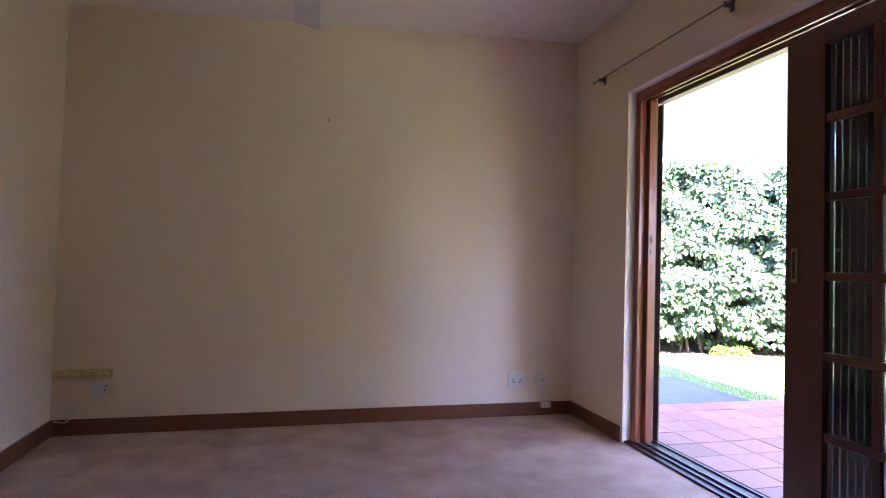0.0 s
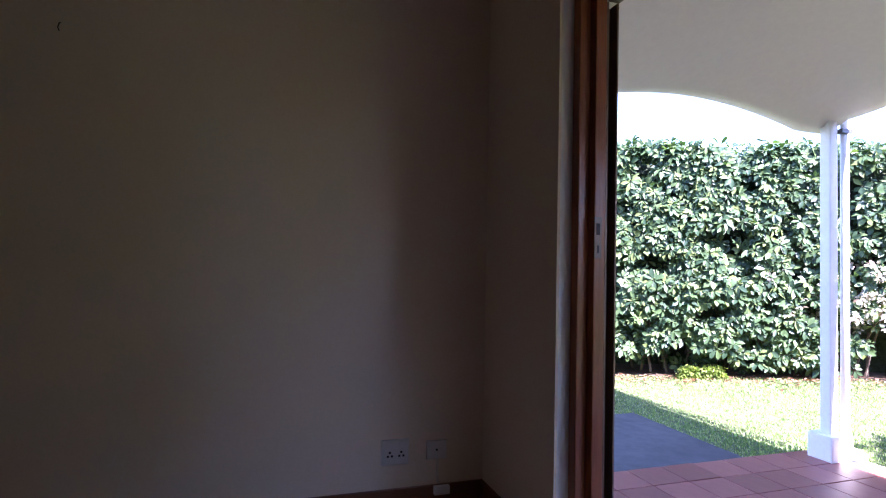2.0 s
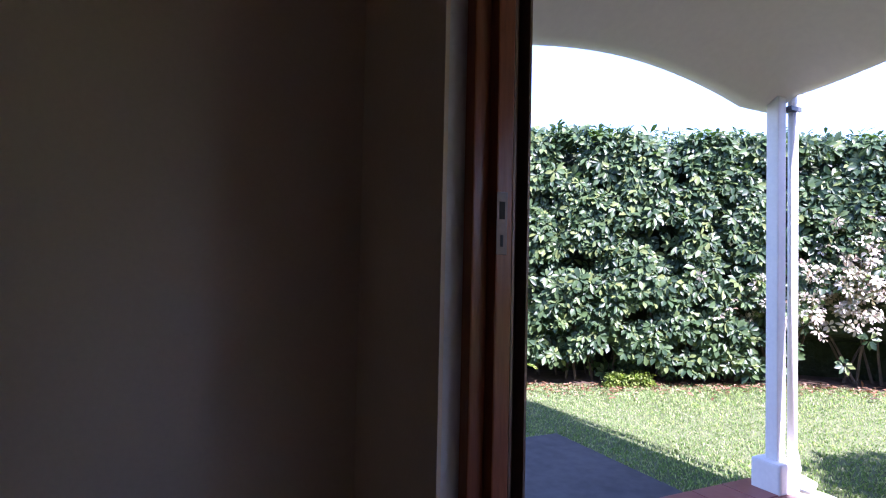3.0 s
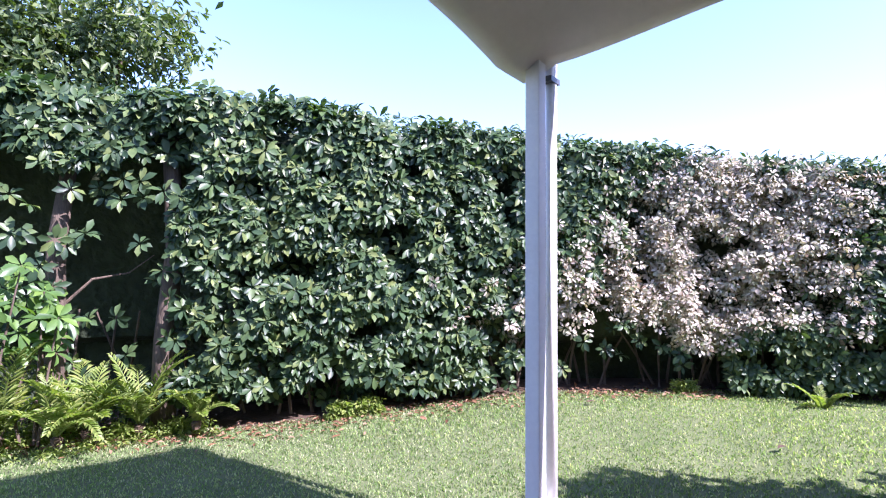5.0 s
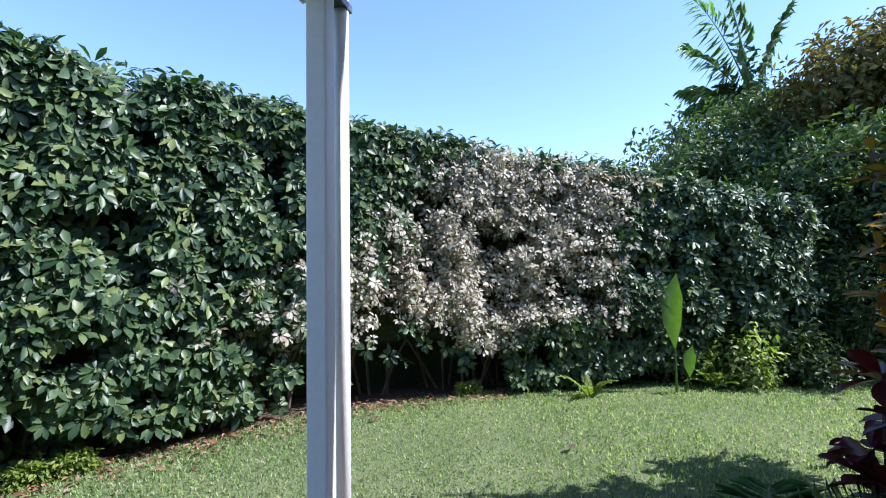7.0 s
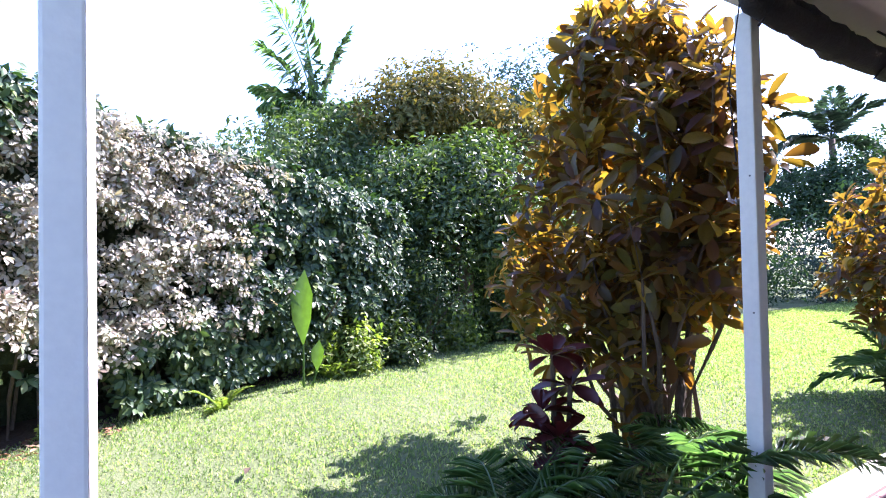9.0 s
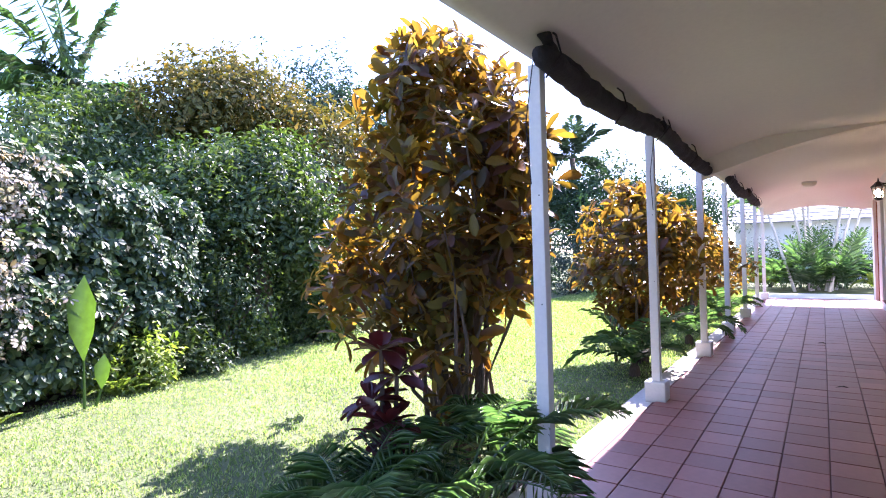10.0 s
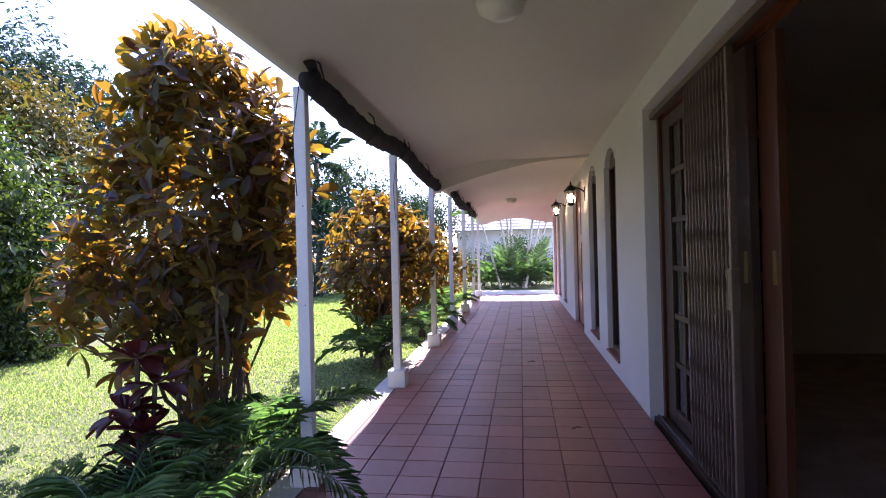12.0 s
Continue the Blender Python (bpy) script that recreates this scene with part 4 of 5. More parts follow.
# ---- grass ----
def build_grass():
    rng = np.random.default_rng(11)
    n = 340000
    x = rng.uniform(-7.3, VER_X - 0.22, n)
    far = rng.uniform(0, 1, n) < 0.12
    x = np.where(far, rng.uniform(-2.4, 0.8, n), x)
    y = -2.6 + 22.5 * rng.uniform(0, 1, n) ** 1.7
    y = np.where(far, rng.uniform(-2.9, 0.75, n), y)
    ok = ~((x > -1.69) & (y > -0.43) & (y < 0.8)) & ~((x > VER_X - 0.22) & (y > 0.76))
    hx, hy = np.array(HEDGE_LINE).T
    edge = np.interp(y, np.append(hy, 9.0), np.append(hx, -7.2))
    ok &= (x > edge - 0.22 + 0.06 * np.sin(y * 5))
    x, y = x[ok], y[ok]
    n = len(x)
    p = np.stack([x, y, lawn_z(x, y) - 0.004], 1)
    d = rng.normal(0, 0.55, (n, 3))
    d[:, 2] = 1
    nor = rng.normal(0, 1, (n, 3))
    nor[:, 2] = 0.4
    patch = np.sin(x * 2.1 + np.sin(y * 1.3)) * np.sin(y * 1.7) * 0.25 + 1
    ln = rng.uniform(0.014, 0.034, n) * patch * np.interp(y, [4, 14], [1, 1.5])
    g = part("grass", leaf_mesh("grass", p, d, nor, ln, rng.uniform(0.005, 0.009, n) * np.interp(y, [4, 14], [1, 3]), KITE), BLADE)
    tagged(g, "short mown grass blades with dry patches", "grass", kind="stuff")


build_grass()


# ---- shrubs, trees, palms ----
def limb(bm_parts, name, pts, radii, parent, mat=BARK):
    part(name, tube(pts, radii, 7), mat, parent, smooth=True)


def croton(x, y, z, height, radius, count, label, seed, singles=0, stem_z=0.55, lean=(0, 0), spurs=()):
    """A tall croton: many upright stems, each ending in rosettes of broad leathery leaves."""
    rng = np.random.default_rng(seed)
    e = thing("croton_shrub", (x, y, z), label, "croton", "crotons beside the veranda")
    n = count
    u = unit(rng.normal(0, 1, (n, 3)))
    r = rng.uniform(0.25, 1, n) ** 0.45
    c = u * r[:, None]
    zc = (height + stem_z) / 2
    tips = np.stack([c[:, 0] * radius, c[:, 1] * radius, zc + c[:, 2] * (height - stem_z) / 2], 1)
    # Broader in the lower middle, narrowing to the crown.
    f = np.interp(tips[:, 2], [stem_z, stem_z + 0.35 * (height - stem_z), height], [0.7, 1.2, 0.82])
    tips[:, :2] *= f[:, None]
    tips[:, :2] += np.array(lean) * (tips[:, 2:3] / height)
    tips += rng.normal(0, 0.05, (n, 3))
    for sx0, sy0, sz0, sr, sn in spurs:
        k = rng.integers(0, n, sn)
        tips[k] = np.array([sx0, sy0, sz0]) + rng.normal(0, sr, (sn, 3))
    per = 12
    ax = np.stack([c[:, 0] * 0.7, c[:, 1] * 0.7, np.full(n, 0.75)], 1) + rng.normal(0, 0.25, (n, 3))
    lp, la, ln, ll = umbels(rng, tips, ax, per, rng.uniform(0.1, 0.17, n), 0.6)
    la[:, 2] += rng.normal(0.2, 0.45, len(la))
    lp = lp + rng.normal(0, 0.025, lp.shape)
    wd = ll * rng.uniform(0.32, 0.5, len(ll))
    m = len(lp)
    near = np.argsort(lp[:, 1] - 0.6 * lp[:, 0])[:singles]
    rest = np.setdiff1d(np.arange(m), near)
    tagged(part("leaves", leaf_mesh("leaves", lp[rest], la[rest], ln[rest], ll[rest], wd[rest], BROAD), CROTON, e, "leathery maroon, green and yellow leaves", smooth=True), kind="stuff")
    if singles:
        one = leaf_mesh("leaf", np.zeros((1, 3)), np.array([[0, 1.0, 0]]), np.array([[0, 0, 1.0]]), np.ones(1), np.full(1, 0.42), BROAD)
        for i in near:
            d = Vector(la[i]).normalized()
            sx = d.cross(Vector(ln[i])).normalized()
            nz = sx.cross(d)
            ob = part("leaf", one, CROTON_ONE, e, smooth=True)
            ob.matrix_local = Matrix.Translation(Vector(lp[i])) @ Matrix((sx, d, nz)).transposed().to_4x4() @ Matrix.Diagonal((ll[i], ll[i], ll[i], 1))
    for k in range(max(9, count // 11)):
        t = tips[rng.integers(n)]
        b = rng.normal(0, 0.09, 2)
        mid = (b[0] * 1.3 + t[0] * 0.35 + rng.normal(0, 0.03), b[1] * 1.3 + t[1] * 0.35 + rng.normal(0, 0.03), t[2] * 0.55)
        part("stem", tube([(b[0], b[1], -0.05), (b[0] * 1.2, b[1] * 1.2, t[2] * 0.25), mid, tuple(t)], [0.02, 0.017, 0.013, 0.006], 6), BARK, e)
    return e


def frond(rng, base, az, elev, length, droop, pairs, leaf, mat, parent, curl=0.5, width=0.022, name="frond", sweep=1.0):
    """A feather leaf: arching rib with leaflets in two ranks, the rib as a piece under it."""
    pts, d = [], Vector((math.cos(az) * math.cos(elev), math.sin(az) * math.cos(elev), math.sin(elev)))
    p = Vector(base)
    n = 12
    for i in range(n + 1):
        pts.append(p.copy())
        d = (d + Vector((0, 0, -droop / n * (0.4 + 1.4 * i / n)))).normalized()
        p = p + d * length / n
    P = np.array([tuple(q) for q in pts])
    t = np.linspace(0.12, 1.0, pairs)
    pos = np.stack([np.interp(t * n, np.arange(n + 1), P[:, k]) for k in range(3)], 1)
    tg = unit(np.stack([np.interp(np.minimum(t * n + 0.5, n), np.arange(n + 1), P[:, k]) - np.interp(t * n - 0.5, np.arange(n + 1), P[:, k]) for k in range(3)], 1))
    side = unit(np.cross(tg, np.array([0, 0, 1.0])))
    up = np.cross(side, tg)
    prof = leaf * (0.45 + 0.75 * np.sin(np.pi * np.clip(t * 0.9 + 0.1, 0, 1)))
    pos2, al, nn, ll = [], [], [], []
    for sg in (1, -1):
        a = side * sg * (1 - 0.3 * t[:, None]) + tg * (0.35 + 0.8 * t[:, None]) * sweep + up * 0.25 - np.array([0, 0, curl]) * rng.uniform(0.3, 0.8, (pairs, 1))
        pos2.append(pos)
        al.append(a + rng.normal(0, 0.06, a.shape))
        nn.append(up + rng.normal(0, 0.15, up.shape))
        ll.append(prof * rng.uniform(0.85, 1.1, pairs))
    pos2, al, nn, ll = np.concatenate(pos2), np.concatenate(al), np.concatenate(nn), np.concatenate(ll)
    f = part(name, leaf_mesh(name, pos2, al, nn, ll, np.full(len(ll), width), KITE), mat, parent)
    part("rib", tube([tuple(q) for q in pts], [0.009 * (1 - 0.8 * i / n) * max(1, length) for i in range(n + 1)], 5), mat, f)
    return f


def low_palm(x, y, z, fronds, length, seed, label, mat=PALM, leaf=0.19):
    rng = np.random.default_rng(seed)
    e = thing("cycad_palm", (x, y, z), label, "palm", "low palms by the veranda posts")
    part("stump", lathe([(0.05, -0.05), (0.06, 0.02), (0.05, 0.1), (0.02, 0.14)], 10), BARK, e)
    for k in range(fronds):
        frond(rng, (0, 0, 0.14), 2 * math.pi * k / fronds + rng.normal(0, 0.2), rng.uniform(0.55, 1.25), length * rng.uniform(0.8, 1.2), rng.uniform(1.0, 1.9), 30, leaf, mat, e, 0.5, 0.0085, sweep=0.55)
    return e


def tree(name, x, y, z, trunk_h, blobs, leaves, size, mat, label, seed, trunk_r=0.12, trunk=True, per=6):
    """A tree: tapered trunk, limbs to each mass of the crown, and clusters of leaves with gaps between."""
    rng = np.random.default_rng(seed)
    e = thing(name, (x, y, z), label, "tree" if trunk else "bush")
    if trunk:
        part("trunk", tube([(0, 0, -0.1), (0.05, 0.02, trunk_h * 0.5), (0.02, 0.08, trunk_h)], [trunk_r * 1.2, trunk_r, trunk_r * 0.75], 9), BARK, e, smooth=True)
    vol = np.array([b[3] * b[3] * b[4] for b in blobs])
    cs, ax = [], []
    for (bx, by, bz, br, bh), share in zip(blobs, vol / vol.sum()):
        k = int(leaves * share)
        u = unit(rng.normal(0, 1, (k, 3)))
        r = rng.uniform(0.1, 1, k) ** 0.35
        bump = np.array([1 + 0.75 * noise.noise(Vector(v * 1.9) + Vector((bx, by, bz))) for v in u])
        q = u * (r * bump)[:, None] * np.array([br, br, bh])
        hole = np.array([noise.noise(Vector(v) * (1.6 / max(0.5, br)) * 1.5 + Vector((seed, 0, 0))) for v in q]) > -0.28
        q, u = q[hole], u[hole]
        cs.append(q + np.array([bx, by, bz]))
        ax.append(u + np.array([0, 0, 0.6]) + rng.normal(0, 0.4, u.shape))
        if trunk:
            st = (0.02, 0.06, trunk_h * 0.9)
            part("limb", tube([st, ((st[0] + bx) / 2 + rng.normal(0, 0.1), (st[1] + by) / 2 + rng.normal(0, 0.1), (st[2] + bz) / 2), (bx, by, bz)], [trunk_r * 0.6, trunk_r * 0.42, trunk_r * 0.15], 6), BARK, e)
    if not trunk:
        for k in range(5):
            bx, by, bz = blobs[k % len(blobs)][:3]
            g = rng.normal(0, 0.06, 2)
            part("stem", tube([(g[0], g[1], -0.08), (bx * 0.5 + g[0], by * 0.5 + g[1], bz * 0.6), (bx + g[0] * 3, by + g[1] * 3, bz * 1.2)], [0.025, 0.018, 0.008], 5), BARK, e)
    cs, ax = np.concatenate(cs), np.concatenate(ax)
    lp, la, ln, ll = umbels(rng, cs, ax, per, rng.uniform(0.7, 1.3, len(cs)) * size, 0.5)
    lp = lp + rng.normal(0, size * 0.6, lp.shape)
    tagged(part("crown", leaf_mesh("crown", lp, la, ln, ll, ll * 0.42, KITE), mat, e), kind="stuff")
    return e


def tall_palm(x, y, h, fronds, length, seed, label, shape=()):
    rng = np.random.default_rng(seed)
    e = thing("palm_tree", (x, y, -0.05), label, "palm tree")
    part("trunk", tube([(0, 0, -0.1), (0.1, 0.05, h * 0.5), (0.0, 0, h)], [0.16, 0.12, 0.1], 10), BARK, e, smooth=True)
    for az, elev, long, droop in shape:
        frond(rng, (0, 0, h), radians(az), radians(elev), long, droop, 46, 0.62, PALM, e, 1.7, 0.024)
    for k in range(fronds):
        frond(rng, (0, 0, h), 2 * math.pi * k / fronds + rng.normal(0, 0.25), rng.uniform(0.1, 1.35), length * rng.uniform(0.8, 1.1), rng.uniform(0.9, 1.9), 60, length * 0.24, TREE_BLUE, e, 0.6, 0.03)
    return e


croton(-3.02, 3.75, -0.03, 2.8, 0.62, 470, "tall croton shrub with maroon, green and yellow leaves", 3, 300, 0.72, (-0.04, 0.0), ((-0.88, -0.05, 1.2, 0.12, 16), (-0.66, -0.1, 1.12, 0.2, 48), (0.15, -0.35, 0.75, 0.13, 18), (-0.25, -0.3, 0.8, 0.15, 16), (-0.25, 0.1, 2.75, 0.1, 14), (0.35, -0.12, 1.3, 0.15, 20), (0.42, 0.1, 2.1, 0.14, 16)))
croton(-2.78, 7.25, -0.05, 2.1, 0.62, 235, "rounded croton shrub glowing yellow and orange", 4, 0, 0.42)
croton(-2.85, 10.4, -0.05, 2.0, 0.7, 190, "golden croton shrub further along the veranda", 8, 0, 0.4)
croton(-2.75, 13.3, -0.05, 1.5, 0.6, 85, "low croton shrub at the far end of the veranda", 9, 0, 0.3)
# Maroon cordyline at the croton's foot.
rng = np.random.default_rng(21)
cord = thing("cordyline", (-2.87, 2.83, -0.04), "dark maroon leafy shoots at the foot of the croton", "cordyline")
for bx, by, h in ((0, 0, 0.82), (0.06, 0.05, 0.68), (-0.05, -0.03, 0.55), (0.07, -0.05, 0.46), (-0.03, 0.06, 0.34), (0.05, 0.0, 0.24), (-0.04, -0.05, 0.13)):
    part("cane", tube([(bx * 0.5, by * 0.5, -0.05), (bx, by, h)], [0.016, 0.012], 6), BARK, cord)
    c = np.array([[bx, by, h]] * 2)
    lp, la, ln, ll = umbels(rng, c, np.array([[0, 0, 1.0]] * 2), 9, np.full(2, 0.175), 0.5)
    la[:, 2] += 0.25
    for i in range(len(lp)):
        part("leaf", leaf_mesh("leaf", lp[i:i + 1], la[i:i + 1], ln[i:i + 1], ll[i:i + 1], ll[i:i + 1] * 0.42, BROAD), MAROON, cord)
low_palm(-2.45, 2.95, -0.06, 11, 0.72, 31, "low cycad palm with arching dark fronds")
low_palm(-2.68, 2.38, -0.1, 8, 0.5, 32, "low cycad palm crowding the veranda post")
low_palm(-2.42, 3.42, -0.04, 9, 0.62, 33, "low cycad palm spreading over the lawn")
low_palm(-2.6, 6.5, -0.05, 12, 0.75, 34, "low cycad palm under the second croton")
low_palm(-2.5, 8.8, -0.05, 11, 0.7, 35, "low cycad palm between two posts")
low_palm(-2.55, 11.9, -0.05, 11, 0.7, 36, "low cycad palm by the far posts")

tree("garden_tree", -7.4, 5.5, 0, 1.5, [(0.1, 0, 2.1, 0.95, 0.85), (-0.5, -0.8, 1.9, 0.85, 0.85), (0.3, 0.8, 1.6, 0.75, 0.7), (-0.3, 0.3, 2.55, 0.85, 0.55), (0.55, 0.3, 1.4, 0.6, 0.5)], 4400, 0.11, TREE_GREEN, "dense broadleaf garden tree beyond the hedge", 41)
tree("garden_tree", -9.0, 6.3, 0, 2.0, [(0, 0, 3.9, 1.0, 0.8), (0.7, 1.2, 3.1, 1.0, 0.9), (0.2, -0.9, 3.7, 0.8, 0.6), (1.1, 1.9, 2.3, 0.8, 0.8)], 4200, 0.12, TREE_OLIVE, "golden-leaved tree behind the garden tree", 42)
tree("garden_tree", -9.6, 3.7, 0, 2.0, [(0, 0, 3.2, 0.8, 0.3), (0.7, -0.3, 2.7, 0.8, 0.25), (-0.4, 0.9, 3.6, 0.9, 0.3), (0.3, -0.8, 2.5, 0.7, 0.25), (0.2, 0.6, 2.6, 0.9, 0.5), (-0.1, 1.5, 3.1, 0.9, 0.5), (0.5, 1.3, 2.3, 0.9, 0.6)], 3200, 0.11, TREE_GREEN, "layered open tree rising above the hedge", 43)
tree("garden_tree", -11.8, 11.0, 0, 2.4, [(0, 0, 4.6, 2.0, 1.9), (-2.0, 1, 4.0, 1.7, 1.6), (1.4, 2.0, 3.6, 1.6, 1.6)], 5200, 0.16, TREE_BLUE, "tall blue-green tree at the back of the garden", 44, 0.16)
tree("garden_tree", -7.5, 19.7, 0, 1.8, [(0, 0, 3.0, 1.8, 1.5), (2.0, 0.5, 2.6, 1.6, 1.3), (-2.2, 0, 3.0, 1.8, 1.4)], 4200, 0.16, TREE_DARK, "dark rounded tree closing the lawn", 45)
tree("garden_tree", -5.2, 24.5, 0, 1.6, [(0, 0, 2.6, 1.6, 1.4), (-2.0, 0.4, 2.4, 1.6, 1.3), (-4.2, 0.0, 2.6, 1.7, 1.4)], 3600, 0.16, TREE_DARK, "dark spreading tree beyond the far lawn", 47)
tree("garden_tree", -2.5, -5.6, 0, 2.3, [(0, 0, 3.6, 0.9, 0.7), (-0.5, 0.5, 4.2, 0.8, 0.6), (0.7, -0.2, 4.0, 0.8, 0.7)], 1500, 0.13, TREE_GREEN, "broadleaf tree leaning over the hedge", 46)
for i, (x, y, r, h, mat, lab) in enumerate([(-6.25, 3.2, 0.3, 0.42, FERN, "feathery light green shrub by the hedge"), (-6.45, 3.75, 0.36, 0.4, TREE_GREEN, "pale green shrub where the hedge ends"), (-7.0, 4.5, 0.7, 1.35, TREE_GREEN, "tall loose shrub where the hedge ends"), (-7.5, 4.2, 0.8, 1.6, TREE_DARK, "dark shrub behind the hedge end"), (-7.1, 4.9, 0.42, 0.4, FERN, "pale green low shrub at the lawn's edge"), (-7.2, 5.0, 0.5, 0.42, TREE_GREEN, "low leafy shrub at the lawn's edge"),
        (-7.5, 6.6, 0.6, 0.5, TREE_GREEN, "low leafy shrub under the garden tree"), (-7.3, 6.2, 0.55, 0.65, TREE_GREEN, "rounded shrub under the garden tree"),
        (-6.7, 2.9, 0.25, 0.3, FERN, "small fern clump at the hedge foot"), (-7.7, 7.0, 0.5, 1.5, TREE_OLIVE, "yellow-green shrub beside the tree"),
        (-8.8, 11.6, 1.3, 1.5, TREE_DARK, "dark shrub in the shade"), (-8.6, 14.2, 1.5, 1.6, TREE_DARK, "dark shrub at the lawn's end"),
        (-7.6, 17.6, 1.7, 1.5, TREE_BLUE, "grey-green shrub closing the lawn"), (-4.6, 18.8, 1.6, 1.3, TREE_GREEN, "broad shrub closing the lawn"),
        (-8.8, 7.4, 1.1, 1.2, TREE_DARK, "dark undergrowth below the tree"), (-9.2, 5.8, 1.2, 1.3, TREE_DARK, "dark undergrowth behind the hedge"), (-11.5, 11.5, 2.0, 2.2, TREE_DARK, "dark thicket at the back of the garden"), (-2.4, 21.6, 0.9, 1.0, TREE_DARK, "dark shrub before the low white building"), (-0.9, 21.8, 1.0, 1.2, TREE_DARK, "dark shrub behind the palm clump"), (0.6, 21.4, 0.8, 0.9, TREE_DARK, "dark shrub beside the palm clump")]):
    tree("shrub", x, y, 0.0, 0.2, [(0, 0, h * 0.75, r, h * 0.8), (r * 0.5, r * 0.3, h * 0.5, r * 0.7, h * 0.55), (-r * 0.5, -r * 0.2, h * 0.55, r * 0.7, h * 0.6)], int(500 + 520 * r), 0.075 if r < 1 else 0.11, mat, lab, 60 + i, trunk=False)
tall_palm(-14.0, 5.9, 4.9, 5, 1.1, 51, "tall feather palm with upright drooping fronds above the trees", [(-95, 82, 3.2, 0.5), (-80, 72, 2.9, 0.8), (-100, 58, 2.2, 0.5), (80, 78, 2.4, 0.9), (95, 48, 1.7, 1.7), (75, 30, 1.4, 1.4), (-80, 25, 1.5, 0.9), (-110, 40, 1.7, 0.7)])
tall_palm(-9.0, 21.5, 5.0, 13, 2.0, 52, "feather palm above the far shrubs")
tall_palm(-12.5, 17.0, 6.2, 12, 2.0, 53, "feather palm behind the blue-green tree")

# Upright paddle leaf and fern clumps at the hedge foot.
st = thing("strelitzia", (-5.8, 2.62, 0.1), "upright green paddle-leaved plant", "strelitzia")
for i, (dx, dy, h, w) in enumerate([(0, 0, 1.02, 0.23), (0.06, 0.1, 0.42, 0.13)]):
    l = part("paddle_leaf", leaf_mesh("paddle_leaf", np.array([[dx, dy, h * 0.38]]), np.array([[dx * 0.6, dy * 0.6, 1.0]]), np.array([[0.8, -0.55, 0.1]]), np.array([h * 0.68]), np.array([w])), BANANA, st)
    part("stalk", tube([(dx * 0.5, dy * 0.5, -0.02), (dx, dy, h * 0.4)], [0.014, 0.008], 6), BANANA, l)
rng = np.random.default_rng(77)
for i, (x, y, k, ln) in enumerate([(-2.2, -1.95, 11, 0.4), (-1.6, -2.35, 13, 0.6), (-5.5, 1.87, 7, 0.3), (-6.05, 3.0, 10, 0.35), (-1.15, -2.6, 13, 0.65), (-1.9, -2.2, 12, 0.55), (-1.4, -2.3, 10, 0.45)]):
    e = thing("fern", (x, y, 0.06), "yellow-green fern clump at the foot of the hedge", "fern", "ferns under the hedge")
    part("crown_base", lathe([(0.03, -0.04), (0.04, 0.01), (0.01, 0.03)], 7), SOIL, e)
    for j in range(k):
        frond(rng, (0, 0, 0.02), 2 * math.pi * j / k + rng.normal(0, 0.3), rng.uniform(0.7, 1.4), ln * rng.uniform(0.7, 1.2), rng.uniform(0.8, 1.6), 20, ln * 0.17, FERN, e, 0.2, 0.018)

# Trunk standing in the gap of the hedge.
tk = thing("tree_stump", (-2.12, -2.3, 0.0), "rough grey-brown tree trunk inside the hedge", "trunk")
part("bole", tube([(0, 0, -0.1), (0.02, 0.03, 0.7), (-0.04, 0.05, 1.4), (0, 0, 2.3)], [0.1, 0.075, 0.07, 0.06], 10), BARK, tk, smooth=True)
tk = thing("tree_stump", (-1.54, -2.85, 0.0), "leaning bare trunk in the hollow of the hedge", "trunk")
part("bole", tube([(-0.05, 0, -0.1), (0.0, 0.03, 0.7), (0.02, 0.05, 1.4), (-0.1, 0, 2.3)], [0.09, 0.075, 0.065, 0.05], 10), BARK, tk, smooth=True)
part("branch", tube([(0.0, 0.03, 0.9), (-0.2, 0.15, 1.15), (-0.45, 0.2, 1.2), (-0.6, 0.3, 1.35)], [0.014, 0.01, 0.007, 0.004], 6), BARK, tk)
# Young umbrella plants standing before the hollow.
rng = np.random.default_rng(55)
for x, y, z0, z1, n in ((-1.0, -2.55, 0.5, 1.2, 30), (-1.35, -2.6, 0.55, 1.05, 20)):
    e = thing("umbrella_plant", (x, y, 0.05), "young umbrella plant with broad green leaf whorls", "shrub", "umbrella plants before the hedge")
    p = np.stack([rng.normal(0, 0.16, n), rng.normal(0, 0.1, n), rng.uniform(z0, z1, n)], 1)
    for k in range(5):
        part("stem", tube([(p[k, 0] * 0.3, p[k, 1] * 0.3, -0.06), tuple(p[k] * [0.6, 0.6, 0.5]), tuple(p[k])], [0.012, 0.009, 0.005], 5), BARK, e)
    lp, la, ln, ll = umbels(rng, p, rng.normal(0, 0.3, (n, 3)) + [-0.2, 0.6, 0.6], 8, rng.uniform(0.1, 0.14, n))
    tagged(part("leaves", leaf_mesh("leaves", lp, la, ln, ll, ll * 0.45), YOUNG, e), kind="stuff")
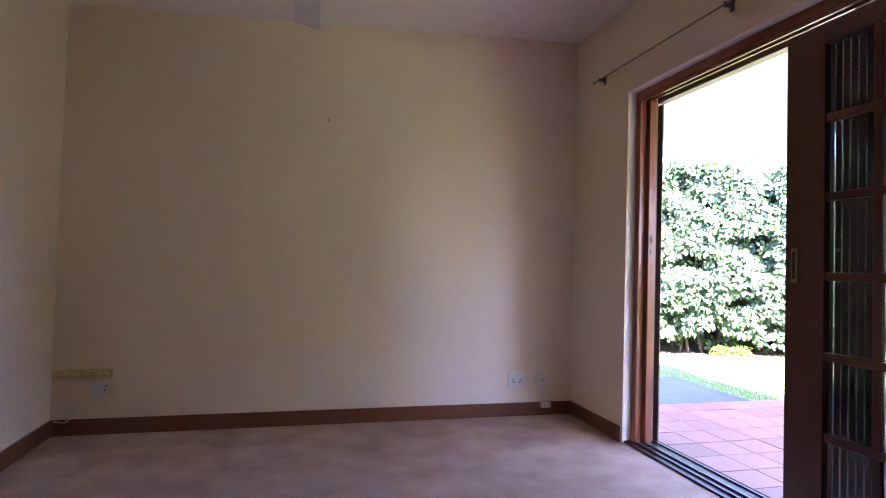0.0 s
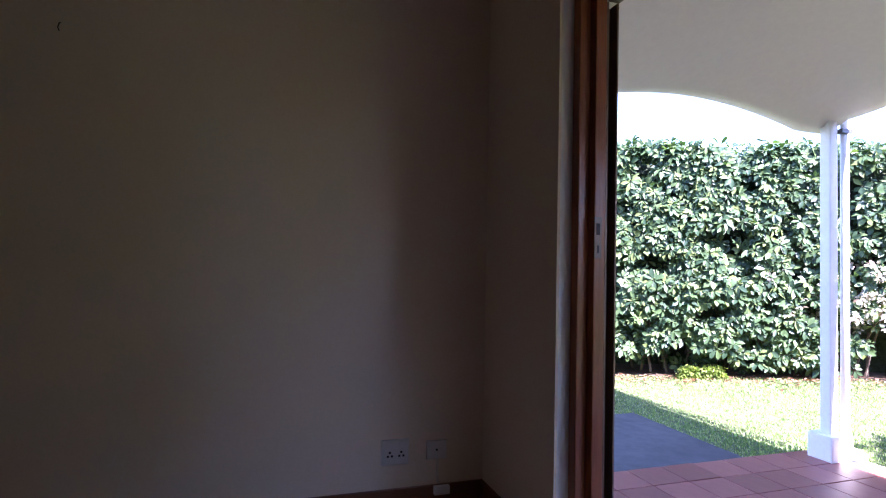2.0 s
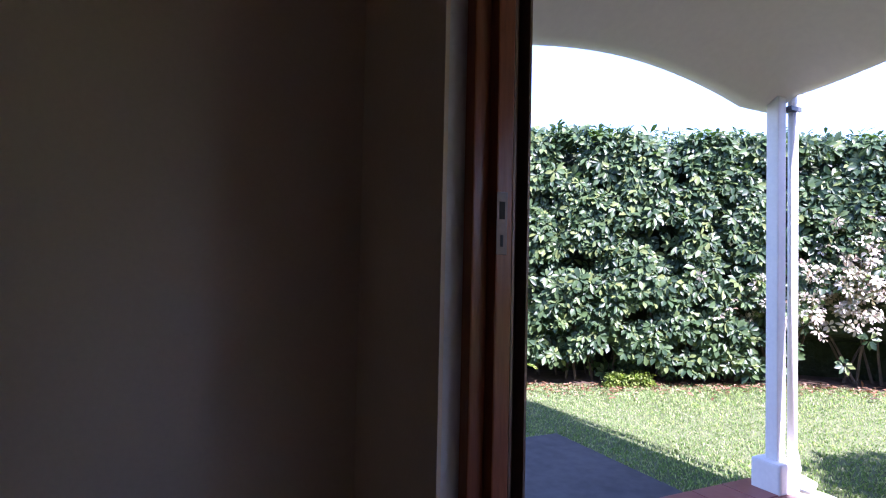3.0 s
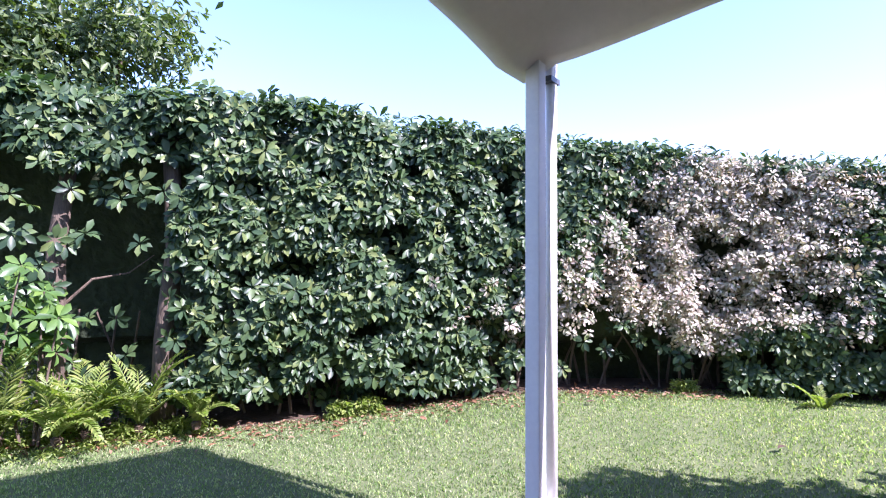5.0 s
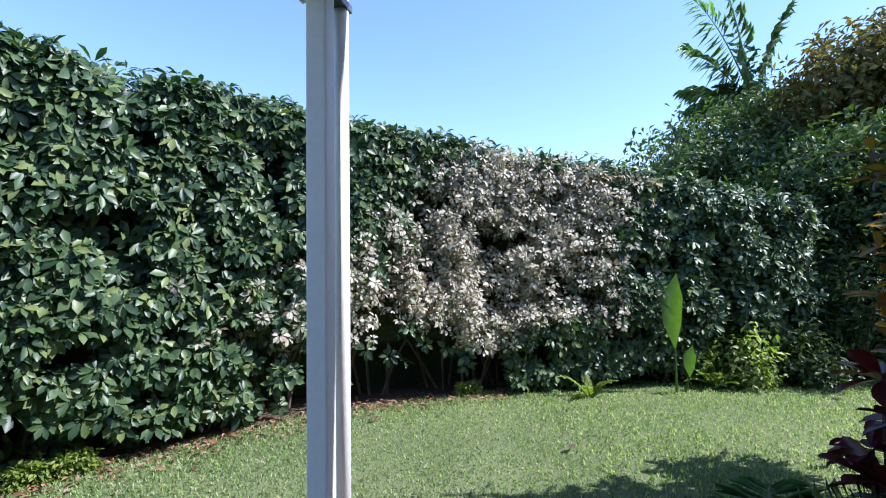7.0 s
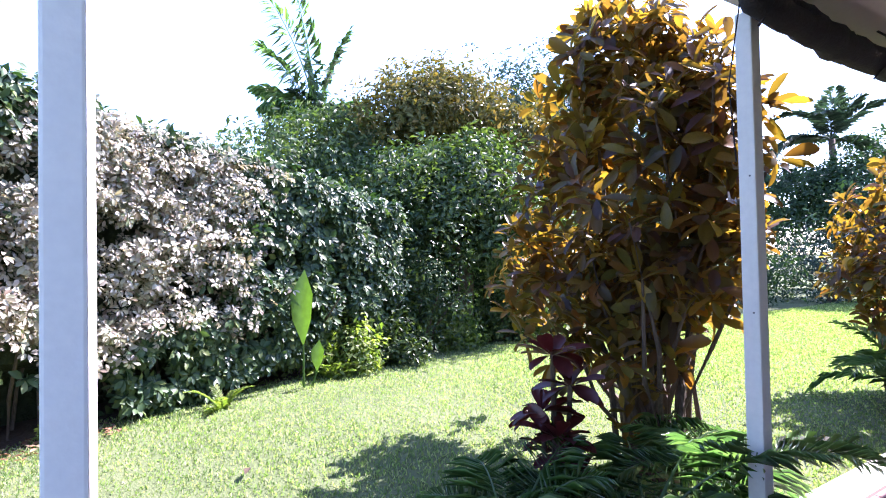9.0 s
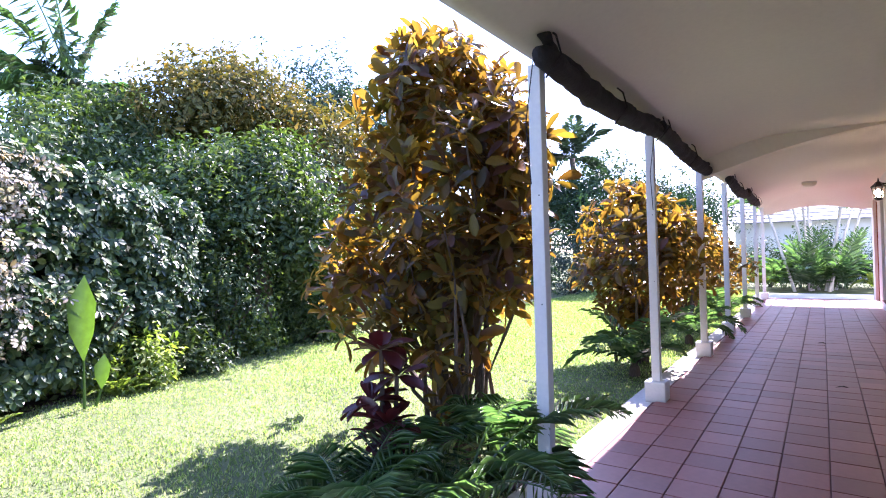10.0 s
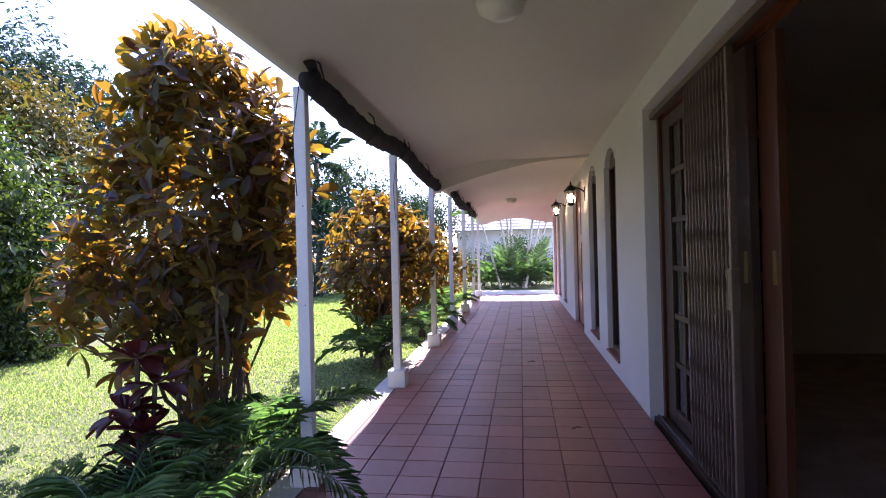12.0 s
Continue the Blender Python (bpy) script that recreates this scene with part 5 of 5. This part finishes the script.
# Low weeds creeping out from under the hedge.
rng = np.random.default_rng(123)
n = 5200
s = rng.uniform(0.02, 0.95, n) ** 1.8
xy, tan, _ = polyline(HEDGE_LINE, s)
nor = np.stack([tan[:, 1], -tan[:, 0]], 1)
nor *= np.sign(nor[:, :1] + 1e-6)
wid = 0.42 * np.exp(-((s - 0.14) / 0.09) ** 2) + 0.015
off = rng.normal(0.0, 1, n) * wid * 0.5 + wid * 0.4 - 0.05
px, py = xy[:, 0] + nor[:, 0] * off, xy[:, 1] + nor[:, 1] * off
clump = np.array([noise.noise(Vector((a * 3, b * 3, 0))) for a, b in zip(px, py)])
ok = clump > np.where(s < 0.24, -0.15, 0.24)
px, py, clump = px[ok], py[ok], clump[ok]
lp, la, ln, ll = umbels(rng, np.stack([px, py, lawn_z(px, py) + rng.uniform(0.01, 0.16, len(px)) * (0.5 + clump)], 1), rng.normal(0, 0.4, (len(px), 3)) + [0, 0, 1], 5, rng.uniform(0.025, 0.06, len(px)), 0.6)
tagged(part("weeds", leaf_mesh("weeds", lp, la, ln, ll, ll * 0.4, KITE), FERN), "low yellow-green weeds creeping onto the lawn", "weeds", kind="stuff")

# Dry leaf litter along the foot of the hedge.
rng = np.random.default_rng(31)
n = 1500
s = rng.uniform(0.04, 0.75, n) ** 1.25
xy, tan, _ = polyline(HEDGE_LINE, s)
nor = np.stack([tan[:, 1], -tan[:, 0]], 1)
nor *= np.sign(nor[:, :1] + 1e-6)
off = rng.normal(0.0, 0.13, n) + 0.3 * np.exp(-((s - 0.2) / 0.1) ** 2) * rng.uniform(0, 1, n)
px, py = xy[:, 0] + nor[:, 0] * off, xy[:, 1] + nor[:, 1] * off
flat = rng.normal(0, 1, (n, 3)) * [1, 1, 0.12]
tagged(part("leaf_litter", leaf_mesh("leaf_litter", np.stack([px, py, lawn_z(px, py) + rng.uniform(0.012, 0.03, n)], 1), flat, rng.normal(0, 0.3, (n, 3)) + [0, 0, 1], rng.uniform(0.03, 0.075, n), rng.uniform(0.014, 0.03, n)), LITTER), "dry brown leaf litter along the hedge", "leaf litter", kind="stuff")

# Fallen leaves and a twig on the tiles.
for i, (x, y) in enumerate([(-0.62, 4.25), (-0.9, 6.6), (-1.05, 9.2), (-4.1, 1.73), (-4.45, 0.34)]):
    z = 0.008 if x > VER_X else float(lawn_z(np.array(x), np.array(y))) + 0.03
    tagged(part("fallen_leaf", leaf_mesh("fallen_leaf", np.array([[x, y, z]]), np.array([[0.8, 0.5 - i * 0.3, 0.1]]), np.array([[0, 0.1, 1.0]]), np.array([0.11]), np.array([0.04])), SOIL), "dry brown fallen leaf", "leaf", "fallen leaves")

# ---- beyond the veranda's end ----
far = thing("garden_building", (-1.0, 27.0, 0), "low white building with a grey tiled roof", "building")
part("wall", boxes((-3, 9, 0, 3, -0.1, 2.3)), WHITE, far)
for i in range(9):
    bm = bmesh.new()
    for y0, z0, y1, z1 in [(-0.6 + i * 0.33, 2.25 + i * 0.16, -0.6 + (i + 1) * 0.33 + 0.06, 2.25 + (i + 1) * 0.16 + 0.03)]:
        vs = [bm.verts.new(v) for v in ((-3.4, y0, z0 + 0.03), (9.4, y0, z0 + 0.03), (9.4, y1, z1), (-3.4, y1, z1), (-3.4, y0, z0 - 0.02), (9.4, y0, z0 - 0.02))]
        bm.faces.new(vs[:4])
        bm.faces.new((vs[0], vs[4], vs[5], vs[1]))
    part("roof_course", bm, ROOF, far)
pc = thing("palm_clump", (-1.1, 20.2, -0.02), "clump of cane palms with pale stems", "palm clump")
rng = np.random.default_rng(91)
for k in range(9):
    b = rng.normal(0, 0.3, 2)
    t = (b[0] * 2.2 + rng.normal(0, 0.2), b[1] * 1.5, rng.uniform(2.2, 3.4))
    cane = part("cane", tube([(b[0], b[1], -0.1), ((b[0] + t[0]) / 2, (b[1] + t[1]) / 2, t[2] * 0.5), t], [0.045, 0.04, 0.03], 7), KERB, pc)
    for j in range(6):
        frond(rng, (t[0], t[1], t[2]), rng.uniform(0, 6.28), rng.uniform(0.3, 1.2), 1.1, 1.3, 22, 0.34, PALM, cane, 0.4, 0.04)
for j in range(46):
    frond(rng, (rng.normal(0, 0.45), rng.normal(0, 0.3), 0.05), rng.uniform(0, 6.28), rng.uniform(0.7, 1.4), rng.uniform(1.2, 2.1), 1.0, 24, 0.36, PALM, pc, 0.4, 0.045)
low_palm(0.3, 19.6, -0.02, 12, 0.7, 95, "low palm beside the far court", FERN)
low_palm(-2.6, 19.8, -0.02, 12, 0.7, 96, "low palm before the far building", FERN)

# ---- veranda tiles, last ----
TW = 0.2375
nx = 9
ny = int((FLOOR_Y1 - FLOOR_Y0) / TW)
rng = np.random.default_rng(2)
tiles = thing("pavement", (0, 0, 0), "worn terracotta floor tiles of the veranda", "tiles", kind="structure")
bm = bmesh.new()
box(bm, 0.0035, TW - 0.0035, 0.0035, TW - 0.0035, -0.012, 0.0, bevel=0.0025)
tile_me = bpy.data.meshes.new("tile")
bm.to_mesh(tile_me)
bm.free()
tile_me.materials.append(TILE)
rest = bmesh.new()
count = 0
for j in range(ny):
    for i in range(nx):
        x, y, dz = VER_X + i * TW, FLOOR_Y0 + j * TW, rng.normal(0, 0.0008)
        if count < 300:
            ob = new("tile", tile_me)
            ob.parent = tiles
            ob.location = (x, y, dz)
            count += 1
        else:
            vs = [rest.verts.new((x + a, y + b, c + dz)) for a, b, c in ((0.0045, 0.0045, 0), (TW - 0.0045, 0.0045, 0), (TW - 0.0045, TW - 0.0045, 0), (0.0045, TW - 0.0045, 0),
                  (0.0035, 0.0035, -0.009), (TW - 0.0035, 0.0035, -0.009), (TW - 0.0035, TW - 0.0035, -0.009), (0.0035, TW - 0.0035, -0.009))]
            rest.faces.new(vs[:4])
            for k in range(4):
                rest.faces.new((vs[k], vs[k + 4], vs[(k + 1) % 4 + 4], vs[(k + 1) % 4]))
tagged(part("far_tiles", rest, TILE, tiles), kind="stuff")
